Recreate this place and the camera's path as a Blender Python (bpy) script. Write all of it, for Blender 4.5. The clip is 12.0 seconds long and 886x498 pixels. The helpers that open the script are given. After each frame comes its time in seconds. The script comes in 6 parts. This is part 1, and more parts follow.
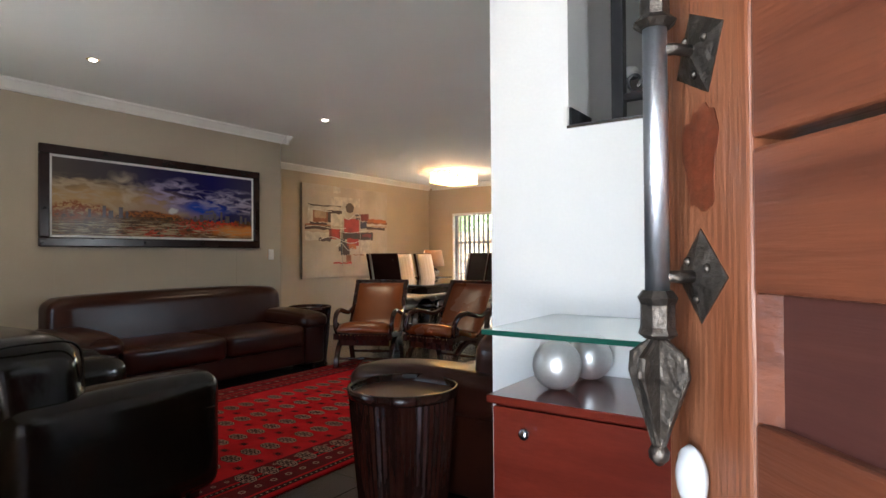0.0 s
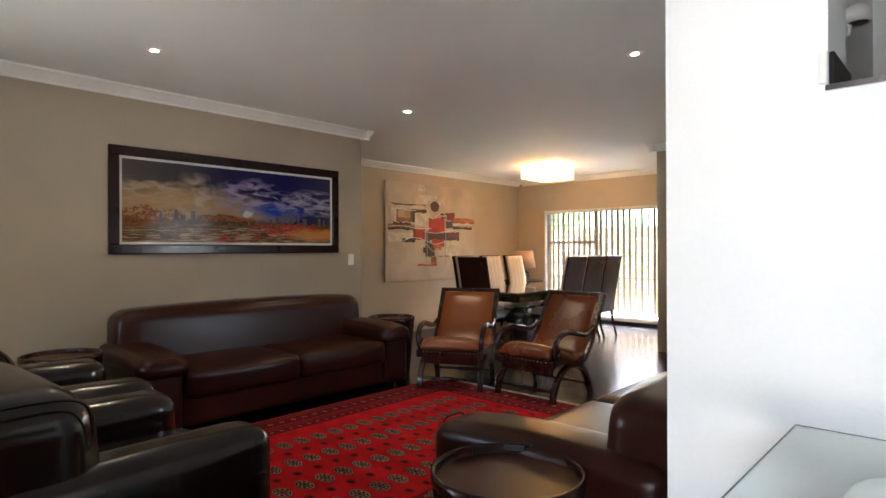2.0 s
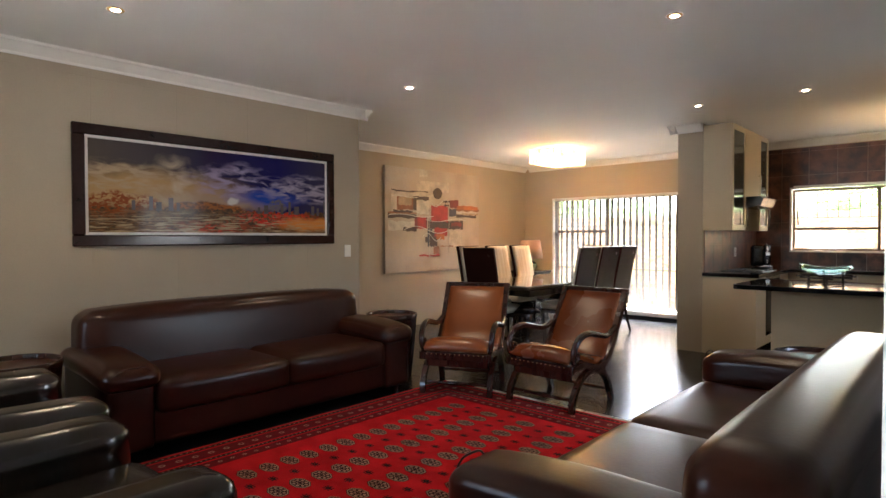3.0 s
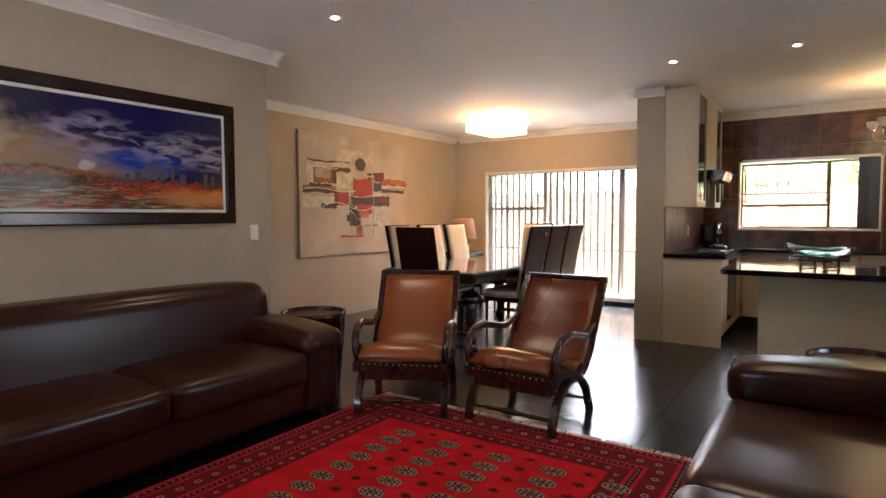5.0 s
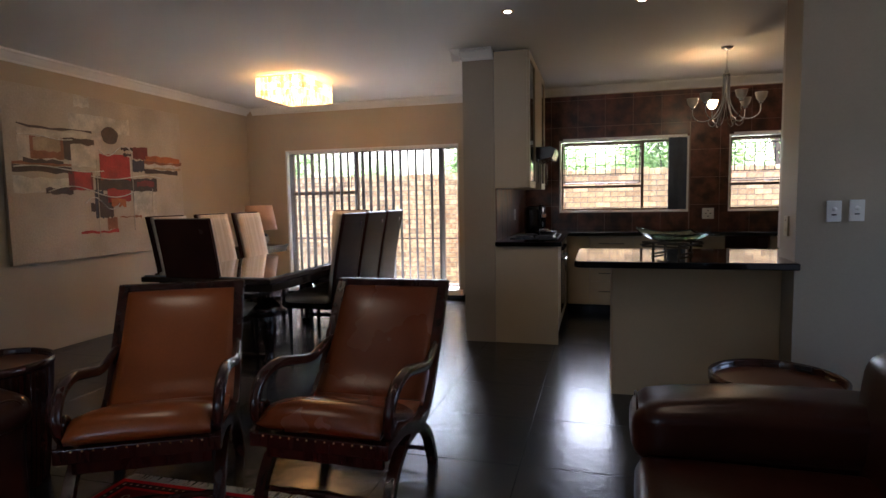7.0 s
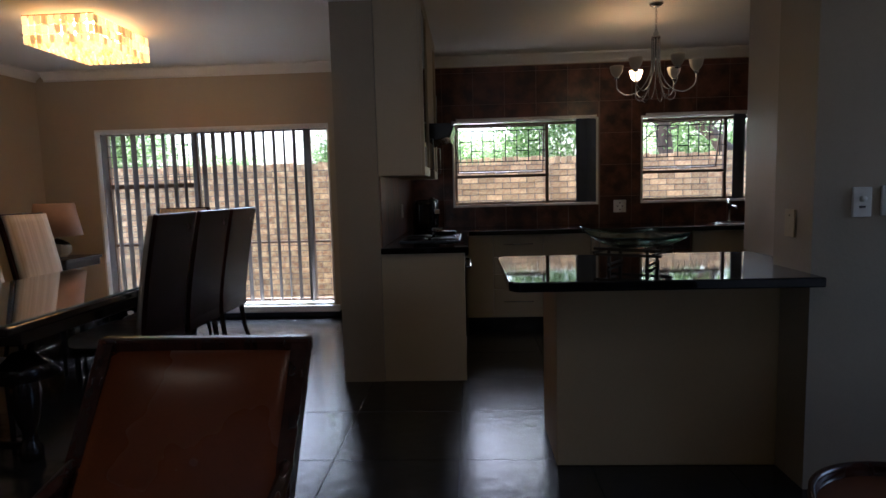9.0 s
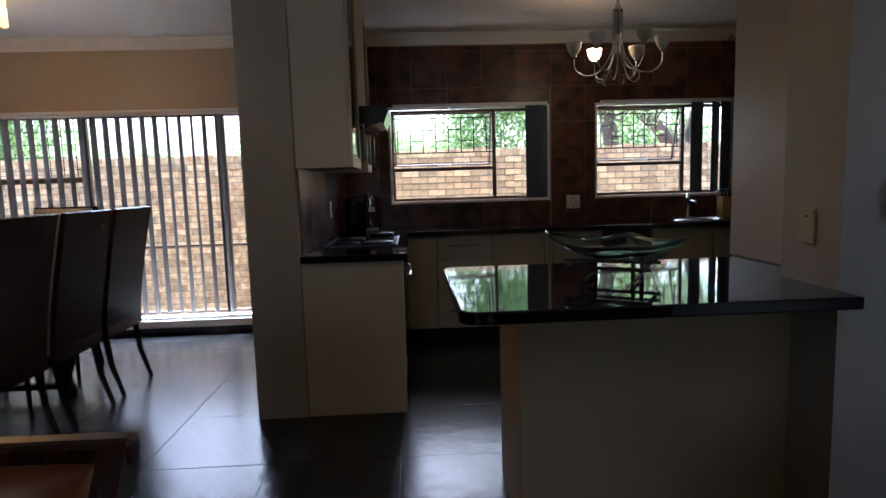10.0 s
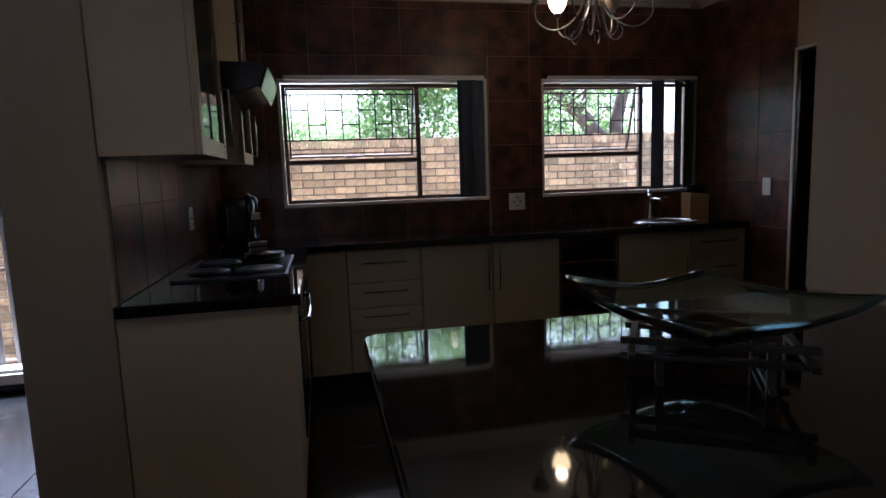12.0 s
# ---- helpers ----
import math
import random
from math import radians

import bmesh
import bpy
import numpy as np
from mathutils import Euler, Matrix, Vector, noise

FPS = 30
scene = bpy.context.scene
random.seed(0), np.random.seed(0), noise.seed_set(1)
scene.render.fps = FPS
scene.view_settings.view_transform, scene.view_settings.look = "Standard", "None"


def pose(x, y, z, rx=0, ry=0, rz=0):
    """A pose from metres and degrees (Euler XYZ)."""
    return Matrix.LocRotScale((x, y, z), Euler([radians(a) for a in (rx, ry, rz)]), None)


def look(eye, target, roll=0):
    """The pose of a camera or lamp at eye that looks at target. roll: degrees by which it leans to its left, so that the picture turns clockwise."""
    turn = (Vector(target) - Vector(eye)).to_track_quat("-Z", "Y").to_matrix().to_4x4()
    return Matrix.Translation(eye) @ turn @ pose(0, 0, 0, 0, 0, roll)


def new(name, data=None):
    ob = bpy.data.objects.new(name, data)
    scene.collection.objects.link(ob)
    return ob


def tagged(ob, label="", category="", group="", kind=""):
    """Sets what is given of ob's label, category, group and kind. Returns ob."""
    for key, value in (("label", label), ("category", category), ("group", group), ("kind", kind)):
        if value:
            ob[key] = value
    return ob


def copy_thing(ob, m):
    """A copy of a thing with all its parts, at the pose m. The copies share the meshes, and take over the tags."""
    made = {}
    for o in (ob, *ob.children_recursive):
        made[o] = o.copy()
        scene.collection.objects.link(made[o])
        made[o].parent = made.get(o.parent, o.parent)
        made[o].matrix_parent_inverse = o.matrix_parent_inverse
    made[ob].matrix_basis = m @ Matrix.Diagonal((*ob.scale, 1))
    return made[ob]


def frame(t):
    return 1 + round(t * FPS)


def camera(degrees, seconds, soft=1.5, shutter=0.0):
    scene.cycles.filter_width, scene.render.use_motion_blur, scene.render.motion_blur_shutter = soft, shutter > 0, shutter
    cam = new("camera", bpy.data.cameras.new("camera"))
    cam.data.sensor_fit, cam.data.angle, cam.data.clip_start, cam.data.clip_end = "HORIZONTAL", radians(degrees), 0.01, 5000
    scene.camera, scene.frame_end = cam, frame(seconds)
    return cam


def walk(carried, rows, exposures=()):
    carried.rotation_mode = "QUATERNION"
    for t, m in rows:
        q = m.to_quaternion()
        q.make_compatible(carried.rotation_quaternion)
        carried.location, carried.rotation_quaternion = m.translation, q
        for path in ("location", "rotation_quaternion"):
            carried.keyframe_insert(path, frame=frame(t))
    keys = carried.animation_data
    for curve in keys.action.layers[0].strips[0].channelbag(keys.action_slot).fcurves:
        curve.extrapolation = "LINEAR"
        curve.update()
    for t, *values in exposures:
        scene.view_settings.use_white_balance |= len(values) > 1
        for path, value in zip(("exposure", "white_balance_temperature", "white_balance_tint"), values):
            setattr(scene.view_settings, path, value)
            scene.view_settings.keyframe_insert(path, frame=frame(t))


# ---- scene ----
cam = camera(75.5, 12.0)
PATH = [
    (0, (-0.022, -0.144, 1.143), (-1.153, 1.505, 1.165), -0.4),
    (0.5, (-0.116, 0.001, 1.182), (-1.318, 1.6, 1.205), -0.4),
    (1, (-0.21, 0.098, 1.216), (-1.489, 1.635, 1.24), -0.3),
    (1.5, (-0.365, 0.232, 1.246), (-1.699, 1.722, 1.263), -0.3),
    (2, (-0.508, 0.368, 1.262), (-1.869, 1.833, 1.266), -0.2),
    (2.5, (-0.696, 0.545, 1.285), (-2.065, 2.003, 1.276), -0.1),
    (2.7, (-0.765, 0.605, 1.293), (-2.134, 2.064, 1.27), -0.1),
    (4.3, (-1.456, 1.125, 1.299), (-2.717, 2.674, 1.199), -0.0),
    (4.5, (-1.528, 1.182, 1.294), (-2.758, 2.756, 1.186), -0.0),
    (5, (-1.723, 1.341, 1.288), (-2.84, 2.995, 1.172), -0.2),
    (5.5, (-1.869, 1.567, 1.296), (-2.843, 3.309, 1.169), -0.4),
    (6, (-2.007, 1.817, 1.288), (-2.84, 3.629, 1.147), -0.7),
    (6.5, (-2.146, 2.074, 1.294), (-2.827, 3.947, 1.134), -0.9),
    (7, (-2.232, 2.382, 1.279), (-2.755, 4.304, 1.107), -1.0),
    (9, (-2.515, 3.644, 1.261), (-2.614, 5.632, 1.061), -1.5),
    (9.5, (-2.534, 3.946, 1.266), (-2.531, 5.935, 1.057), -1.7),
    (10, (-2.495, 4.264, 1.267), (-2.394, 6.248, 1.041), -1.7),
    (10.5, (-2.46, 4.573, 1.267), (-2.305, 6.553, 1.031), -2.0),
    (11, (-2.453, 4.854, 1.266), (-2.241, 6.827, 1.02), -1.8),
    (11.5, (-2.448, 5.135, 1.256), (-2.153, 7.098, 1.007), -2.0),
    (12, (-2.448, 5.401, 1.275), (-2.039, 7.343, 1.022), -2.0),
]
STOPS = [(0.0, 4.95), (2.5, 5.15), (4.5, 5.35), (5.5, 4.95), (6.5, 4.25), (7.2, 3.7), (8.8, 2.8), (9.5, 3.05), (10.2, 3.35), (11.0, 3.6), (11.5, 3.4), (12.0, 2.85)]
KELVIN = [5750, 5950, 5950, 5850, 5650, 5400, 5200, 5100, 5000, 4950, 4900, 4950]
TINT = [8, 10, 14, 16, 16, 15, 14, 14, 14, 14, 14, 18]
EXPOSURES = [(t, stops, kelvin, tint) for (t, stops), kelvin, tint in zip(STOPS, KELVIN, TINT)]
walk(cam, [(t, look(eye, target, roll)) for t, eye, target, roll in PATH], EXPOSURES)

# ---- world, sun and the large lights ----
world = bpy.data.worlds.new("sky")
scene.world = world
world.use_nodes = True
sky = world.node_tree.nodes.new("ShaderNodeTexSky")
sky.sky_type, sky.sun_disc = "NISHITA", False
sky.sun_elevation, sky.sun_rotation = radians(59), 0.0
sky.air_density, sky.dust_density = 1.0, 7.0
world.node_tree.links.new(sky.outputs[0], world.node_tree.nodes["Background"].inputs[0])
world.node_tree.nodes["Background"].inputs[1].default_value = 0.15

sun = new("sun", bpy.data.lights.new("sun", "SUN"))
sun.data.energy, sun.data.angle, sun.data.color = 4.2, radians(12), (1.0, 0.97, 0.93)
sun.matrix_world = look((0, 18, 30), (0, 0, 0))


def area_lamp(name, width, height, power, colour, m):
    lamp = new(name, bpy.data.lights.new(name, "AREA"))
    lamp.data.shape, lamp.data.size, lamp.data.size_y = "RECTANGLE", width, height
    lamp.data.energy, lamp.data.color, lamp.matrix_world = power, colour, m
    return lamp


area_lamp("south_window_daylight", 1.0, 1.1, 0.3, (1.0, 1.0, 0.80), look((-3.85, -0.44, 1.5), (-3.85, 2.2, 2.3)))
# daylight that comes in by the open front door and by an added, unseen hall window
area_lamp("front_door_daylight", 2.2, 1.9, 2.9, (1.0, 0.98, 0.94), look((0.0, -1.9, 1.15), (0, 1, 1.15)))
area_lamp("hall_window_daylight", 1.1, 1.05, 0.34, (0.72, 0.88, 1.0), look((1.38, 5.2, 1.55), (0, 5.2, 1.55)))

# ---- materials ----
def material(name, colour, rough=0.5, metal=0.0, vary=0.08, scale=6.0, fine=60.0, bump=0.05, stretch=(1, 1, 1), second=None, spread=0.0, coat=0.0, rough_vary=0.08, spec=0.5):
    """A surface with broad stains, fine grain and relief; second: a colour it drifts to; spread: change from piece to piece."""
    m = bpy.data.materials.new(name)
    m.use_nodes = True
    nt = m.node_tree
    n, link = nt.nodes, nt.links.new
    b = n["Principled BSDF"]
    co = n.new("ShaderNodeTexCoord")
    mp = n.new("ShaderNodeMapping")
    mp.inputs["Scale"].default_value = stretch
    link(co.outputs["Object"], mp.inputs[0])
    broad, grain = n.new("ShaderNodeTexNoise"), n.new("ShaderNodeTexNoise")
    for node, sc, det in ((broad, scale, 4), (grain, fine, 6)):
        node.inputs["Scale"].default_value, node.inputs["Detail"].default_value = sc, det
        link(mp.outputs[0], node.inputs["Vector"])
    ramp = n.new("ShaderNodeValToRGB")
    dark = second or tuple(c * (1 - 2.5 * vary) for c in colour)
    ramp.color_ramp.elements[0].position, ramp.color_ramp.elements[1].position = 0.35, 0.65
    ramp.color_ramp.elements[0].color, ramp.color_ramp.elements[1].color = (*dark, 1), (*colour, 1)
    link(broad.outputs[0], ramp.inputs[0])
    hsv = n.new("ShaderNodeHueSaturation")
    mul = n.new("ShaderNodeMath")
    mul.operation = "MULTIPLY_ADD"
    mul.inputs[1].default_value, mul.inputs[2].default_value = 4 * vary, 1 - 2 * vary
    link(grain.outputs[0], mul.inputs[0])
    value = mul.outputs[0]
    if spread:
        info = n.new("ShaderNodeObjectInfo")
        sp = n.new("ShaderNodeMath")
        sp.operation = "MULTIPLY_ADD"
        sp.inputs[1].default_value, sp.inputs[2].default_value = 2 * spread, 1 - spread
        link(info.outputs["Random"], sp.inputs[0])
        both = n.new("ShaderNodeMath")
        both.operation = "MULTIPLY"
        link(value, both.inputs[0])
        link(sp.outputs[0], both.inputs[1])
        value = both.outputs[0]
    link(value, hsv.inputs["Value"])
    link(ramp.outputs[0], hsv.inputs["Color"])
    link(hsv.outputs[0], b.inputs["Base Color"])
    rv = n.new("ShaderNodeMath")
    rv.operation = "MULTIPLY_ADD"
    rv.inputs[1].default_value, rv.inputs[2].default_value = 2 * rough_vary, rough - rough_vary
    link(broad.outputs[0], rv.inputs[0])
    link(rv.outputs[0], b.inputs["Roughness"])
    b.inputs["Metallic"].default_value = metal
    b.inputs["Coat Weight"].default_value = coat
    b.inputs["Specular IOR Level"].default_value = spec
    if bump:
        bp = n.new("ShaderNodeBump")
        bp.inputs["Strength"].default_value, bp.inputs["Distance"].default_value = min(1, bump * 4), 0.01
        link(grain.outputs[0], bp.inputs["Height"])
        link(bp.outputs[0], b.inputs["Normal"])
    return m


def glass_material(name, colour, rough=0.0):
    m = bpy.data.materials.new(name)
    m.use_nodes = True
    b = m.node_tree.nodes["Principled BSDF"]
    b.inputs["Base Color"].default_value = (*colour, 1)
    b.inputs["Transmission Weight"].default_value, b.inputs["Roughness"].default_value, b.inputs["IOR"].default_value = 1, rough, 1.45
    return m


def glow_material(name, colour, power):
    m = bpy.data.materials.new(name)
    m.use_nodes = True
    b = m.node_tree.nodes["Principled BSDF"]
    b.inputs["Base Color"].default_value = (*colour, 1)
    b.inputs["Emission Color"].default_value, b.inputs["Emission Strength"].default_value = (*colour, 1), power
    return m


WALL = material("grey_beige_paint", (0.36, 0.298, 0.215), 0.55, vary=0.03, scale=1.5, fine=90, bump=0.03)
CREAM = material("cream_paint", (0.46, 0.375, 0.265), 0.5, vary=0.03, scale=1.5, fine=90, bump=0.03)
WHITE = material("white_wall_paint", (0.82, 0.82, 0.80), 0.5, vary=0.015, scale=1.5, fine=90, bump=0.02)
CEILING = material("matt_ceiling_paint", (0.77, 0.755, 0.70), 0.7, vary=0.015, scale=1.0, fine=120, bump=0.02)
CORNICE = material("white_plaster_cornice", (0.80, 0.78, 0.73), 0.5, vary=0.02, scale=3, fine=90, bump=0.01)
SLATE = material("dark_riven_slate", (0.014, 0.015, 0.018), 0.22, vary=0.10, scale=3.5, fine=13, bump=0.06, spread=0.10, second=(0.009, 0.010, 0.012), rough_vary=0.04, spec=0.5)
GROUT = material("dark_grout", (0.012, 0.012, 0.013), 0.8, vary=0.08)
KTILE = material("mottled_maroon_tile", (0.165, 0.066, 0.041), 0.33, vary=0.16, scale=8, fine=26, bump=0.02, rough_vary=0.03, spread=0.22, second=(0.045, 0.023, 0.018), spec=0.38)
KGROUT = material("tile_grout", (0.30, 0.20, 0.15), 0.8)
CUPBOARD = material("cream_cupboard_board", (0.47, 0.385, 0.255), 0.42, vary=0.02, scale=2, fine=80, bump=0.01)
GRANITE = material("black_polished_granite", (0.008, 0.008, 0.009), 0.045, vary=0.18, scale=30, fine=220, bump=0.0, rough_vary=0.015)
BROWN = material("dark_brown_leather", (0.034, 0.0085, 0.004), 0.30, vary=0.10, scale=5, fine=60, bump=0.010, second=(0.024, 0.0065, 0.0035), rough_vary=0.02, spec=0.25)
BLACKLEATHER = material("black_brown_leather", (0.022, 0.012, 0.008), 0.18, vary=0.10, scale=5, fine=40, bump=0.012, second=(0.010, 0.0075, 0.006), rough_vary=0.02, spec=0.6)
TAN = material("tan_saddle_leather", (0.23, 0.058, 0.010), 0.28, vary=0.08, scale=1.6, fine=110, bump=0.012, second=(0.165, 0.040, 0.008), rough_vary=0.03, spec=0.4)
# redder than TAN; part of its darker tone is shade put into the colour
REDSHADEDTAN = material("red_brown_leather_part_shaded", (0.135, 0.031, 0.008), 0.27, vary=0.08, scale=1.6, fine=110, bump=0.012, second=(0.105, 0.023, 0.006), rough_vary=0.03, spec=0.4)
DARKWOOD = material("dark_stained_wood", (0.034, 0.010, 0.006), 0.20, vary=0.12, scale=4, fine=30, stretch=(6, 6, 1), bump=0.006, second=(0.020, 0.006, 0.004), spec=0.4, rough_vary=0.03)
TRAYWOOD = material("polished_brown_tray", (0.085, 0.030, 0.014), 0.30, vary=0.03, scale=3, fine=90, bump=0.004, second=(0.06, 0.021, 0.010), rough_vary=0.03, spec=0.35)
# door tones step down: stiles, then rails, recessed panels darkest
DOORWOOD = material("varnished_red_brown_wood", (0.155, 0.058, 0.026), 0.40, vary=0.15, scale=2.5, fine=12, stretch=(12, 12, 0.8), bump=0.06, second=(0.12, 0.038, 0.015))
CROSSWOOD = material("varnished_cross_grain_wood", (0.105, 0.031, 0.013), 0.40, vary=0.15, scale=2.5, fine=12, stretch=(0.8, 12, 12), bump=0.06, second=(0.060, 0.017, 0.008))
PANELWOOD = material("darkest_panel_brown", (0.050, 0.017, 0.012), 0.35, vary=0.10, scale=2, fine=9, stretch=(0.8, 12, 12), bump=0.04, second=(0.035, 0.012, 0.010))
MAHOGANY = material("polished_mahogany", (0.13, 0.018, 0.010), 0.18, vary=0.08, scale=3, fine=26, stretch=(1, 1, 6), bump=0.01, coat=0.4)
IRON = material("pewter_wrought_iron", (0.085, 0.072, 0.06), 0.42, metal=0.9, vary=0.14, scale=16, fine=70, bump=0.12)
STEEL = material("brushed_steel", (0.55, 0.56, 0.58), 0.22, metal=1.0, vary=0.05, scale=8, fine=120, bump=0.02)
CHROME = material("polished_chrome", (0.75, 0.75, 0.75), 0.08, metal=1.0, vary=0.02, bump=0.0, rough_vary=0.02)
BLACKMETAL = material("black_painted_metal", (0.015, 0.015, 0.018), 0.4, vary=0.08, bump=0.02)
BRONZEALU = material("bronze_window_frame", (0.15, 0.095, 0.06), 0.4, metal=0.3, vary=0.06, bump=0.01)
WHITEALU = material("white_sill_paint", (0.78, 0.77, 0.74), 0.4, vary=0.02, bump=0.01)
PLASTIC = material("white_switch_plastic", (0.75, 0.74, 0.70), 0.35, vary=0.01, bump=0.0)
BLACKPLASTIC = material("black_gloss_plastic", (0.012, 0.012, 0.013), 0.2, vary=0.05, bump=0.0)
SLAT = material("dark_blue_grey_blind", (0.10, 0.12, 0.165), 0.75, vary=0.06, scale=10, fine=200, bump=0.05)
DOORSLAT = material("grey_brown_blind_fabric", (0.11, 0.095, 0.085), 0.7, vary=0.06, scale=10, fine=200, bump=0.05)
PANE = glass_material("clear_pane", (0.97, 1.0, 0.99))

# ---- mesh helpers ----
def finish(bm, smooth=False):
    bmesh.ops.recalc_face_normals(bm, faces=bm.faces)
    for f in bm.faces:
        f.smooth = smooth
    return bm


def box(bm, x0, x1, y0, y1, z0, z1, bevel=0.0, seg=2):
    """A block between two corners, added to bm, with rounded edges."""
    r = bmesh.ops.create_cube(bm, size=1.0)
    for v in r["verts"]:
        v.co = Vector(((x0 + x1) / 2 + v.co.x * (x1 - x0), (y0 + y1) / 2 + v.co.y * (y1 - y0), (z0 + z1) / 2 + v.co.z * (z1 - z0)))
    if bevel:
        edges = list({e for v in r["verts"] for e in v.link_edges})
        bmesh.ops.bevel(bm, geom=edges, offset=bevel, segments=seg, profile=0.5, affect="EDGES", clamp_overlap=True)
    return bm


def block(x0, x1, y0, y1, z0, z1, bevel=0.0, seg=2):
    return box(bmesh.new(), x0, x1, y0, y1, z0, z1, bevel, seg)


def lathe(profile, steps=24, centre=(0, 0), ribs=0, rib=0.0):
    """A turned body from (radius, height) pairs; ribs: flutes round it."""
    bm = bmesh.new()
    rings = []
    for r, z in profile:
        ring = []
        for i in range(steps):
            a = 2 * math.pi * i / steps
            rr = r + (rib * (1 if i % 2 else -1) if ribs and r > 0.02 else 0)
            ring.append(bm.verts.new((centre[0] + rr * math.cos(a), centre[1] + rr * math.sin(a), z)))
        rings.append(ring)
    for a, b in zip(rings, rings[1:]):
        for i in range(steps):
            bm.faces.new((a[i], a[(i + 1) % steps], b[(i + 1) % steps], b[i]))
    bm.faces.new(list(reversed(rings[0])))
    bm.faces.new(rings[-1])
    return bm


def tube(points, radius, steps=8, bm=None, flat=1.0):
    """A round bar along points; radius: one number or one for each point; flat: its height against its width."""
    bm = bm or bmesh.new()
    pts = [Vector(p) for p in points]
    radii = radius if isinstance(radius, (list, tuple)) else [radius] * len(pts)
    rings = []
    side = None
    for i, p in enumerate(pts):
        d = (pts[min(i + 1, len(pts) - 1)] - pts[max(i - 1, 0)]).normalized()
        if side is None:
            side = d.cross(Vector((0, 0, 1))) if abs(d.z) < 0.95 else d.cross(Vector((0, 1, 0)))
        side = (side - d * side.dot(d)).normalized()
        up = side.cross(d)
        rings.append([bm.verts.new(p + radii[i] * (math.cos(2 * math.pi * k / steps) * side + flat * math.sin(2 * math.pi * k / steps) * up)) for k in range(steps)])
    for a, b in zip(rings, rings[1:]):
        for i in range(steps):
            bm.faces.new((a[i], a[(i + 1) % steps], b[(i + 1) % steps], b[i]))
    bm.faces.new(rings[0])
    bm.faces.new(rings[-1])
    return bm


def prism(outline, axis, lo, hi, bevel=0.0, seg=2, bm=None):
    """An outline of (u, v) pairs pushed along an axis: x gives (y, z), y gives (x, z), z gives (x, y)."""
    bm = bm or bmesh.new()
    place = {"x": lambda u, v, w: (w, u, v), "y": lambda u, v, w: (u, w, v), "z": lambda u, v, w: (u, v, w)}[axis]
    a = [bm.verts.new(place(u, v, lo)) for u, v in outline]
    b = [bm.verts.new(place(u, v, hi)) for u, v in outline]
    ends = [bm.faces.new(a), bm.faces.new(list(reversed(b)))]
    n = len(outline)
    for i in range(n):
        bm.faces.new((a[i], b[i], b[(i + 1) % n], a[(i + 1) % n]))
    if bevel:
        bmesh.ops.bevel(bm, geom=list({e for f in ends for e in f.edges}), offset=bevel, segments=seg, profile=0.5, affect="EDGES", clamp_overlap=True)
    return bm


def moved(bm, m):
    bmesh.ops.transform(bm, matrix=m, verts=bm.verts)
    return bm


def solid(name, bm, mat, smooth=False):
    """A mesh object from bm."""
    finish(bm, smooth)
    me = bpy.data.meshes.new(name)
    bm.to_mesh(me)
    bm.free()
    me.materials.append(mat)
    return new(name, me)


def part(name, bm, mat, parent, label="", smooth=False):
    ob = solid(name, bm, mat, smooth)
    ob.parent = parent
    if label:
        ob["label"] = label
    return ob


def thing(name, label, category, m=None, group=""):
    ob = new(name)
    ob.empty_display_size = 0.1
    if m is not None:
        ob.matrix_world = m
    return tagged(ob, label, category, group)


def structure(name, bm, mat, label, category, smooth=False):
    return tagged(solid(name, bm, mat, smooth), label, category, kind="structure")


def wall_with_holes(axis, at0, at1, lo, hi, z0, z1, holes):
    """A wall slab between at0 and at1 across, lo..hi along, with real openings (lo, hi, z0, z1)."""
    bm = bmesh.new()
    cuts = sorted({lo, hi, *[h[0] for h in holes], *[h[1] for h in holes]})
    for a, b in zip(cuts, cuts[1:]):
        mid = (a + b) / 2
        gaps = sorted((h[2], h[3]) for h in holes if h[0] < mid < h[1])
        z = z0
        for g0, g1 in gaps + [(z1, z1)]:
            if g0 > z + 1e-6:
                if axis == "y":
                    box(bm, a, b, at0, at1, z, g0)
                else:
                    box(bm, at0, at1, a, b, z, g0)
            z = g1
    bmesh.ops.remove_doubles(bm, verts=bm.verts, dist=1e-5)
    return bm


# ---- the large structure ----
HIGH = 2.56
SLIDE = (-6.346, -3.925, 0.13, 1.975)
KW1 = (-2.685, -1.245, 1.095, 1.948)
KW2 = (-0.835, 0.44, 1.095, 1.948)
structure("floor", block(-7.2, 1.5, -0.6, 9.65, -0.12, -0.012), GROUT, "dark grout bed under slate floor tiles", "floor")
structure("ceiling", block(-7.2, 1.5, -0.6, 9.65, HIGH, HIGH + 0.15), CEILING, "plain matt off-white painted ceiling", "ceiling")
wall_city = structure("wall_west", block(-5.62, -5.4012, -0.25, 4.33, 0, HIGH), WALL, "grey-beige painted wall of large square panels", "wall")
structure("wall_return", block(-7.13, -5.62, 4.13, 4.33, 0, HIGH), WALL, "grey-beige painted return wall beside the dining space", "wall")
structure("wall_dining", block(-7.13, -6.93, 4.33, 9.42, 0, HIGH), CREAM, "warm cream painted dining wall", "wall")
structure("wall_north", wall_with_holes("y", 9.42, 9.62, -7.13, 1.50, 0, HIGH, [SLIDE, KW1, KW2]), CREAM, "cream wall with sliding door and two kitchen windows", "wall")
structure("wall_column", block(-3.385, -3.112, 7.36, 9.42, 0, HIGH), WALL, "grey-beige wall end dividing kitchen and dining space", "wall")
DOORHOLE = (7.45, 8.485, 0.0, 1.96)
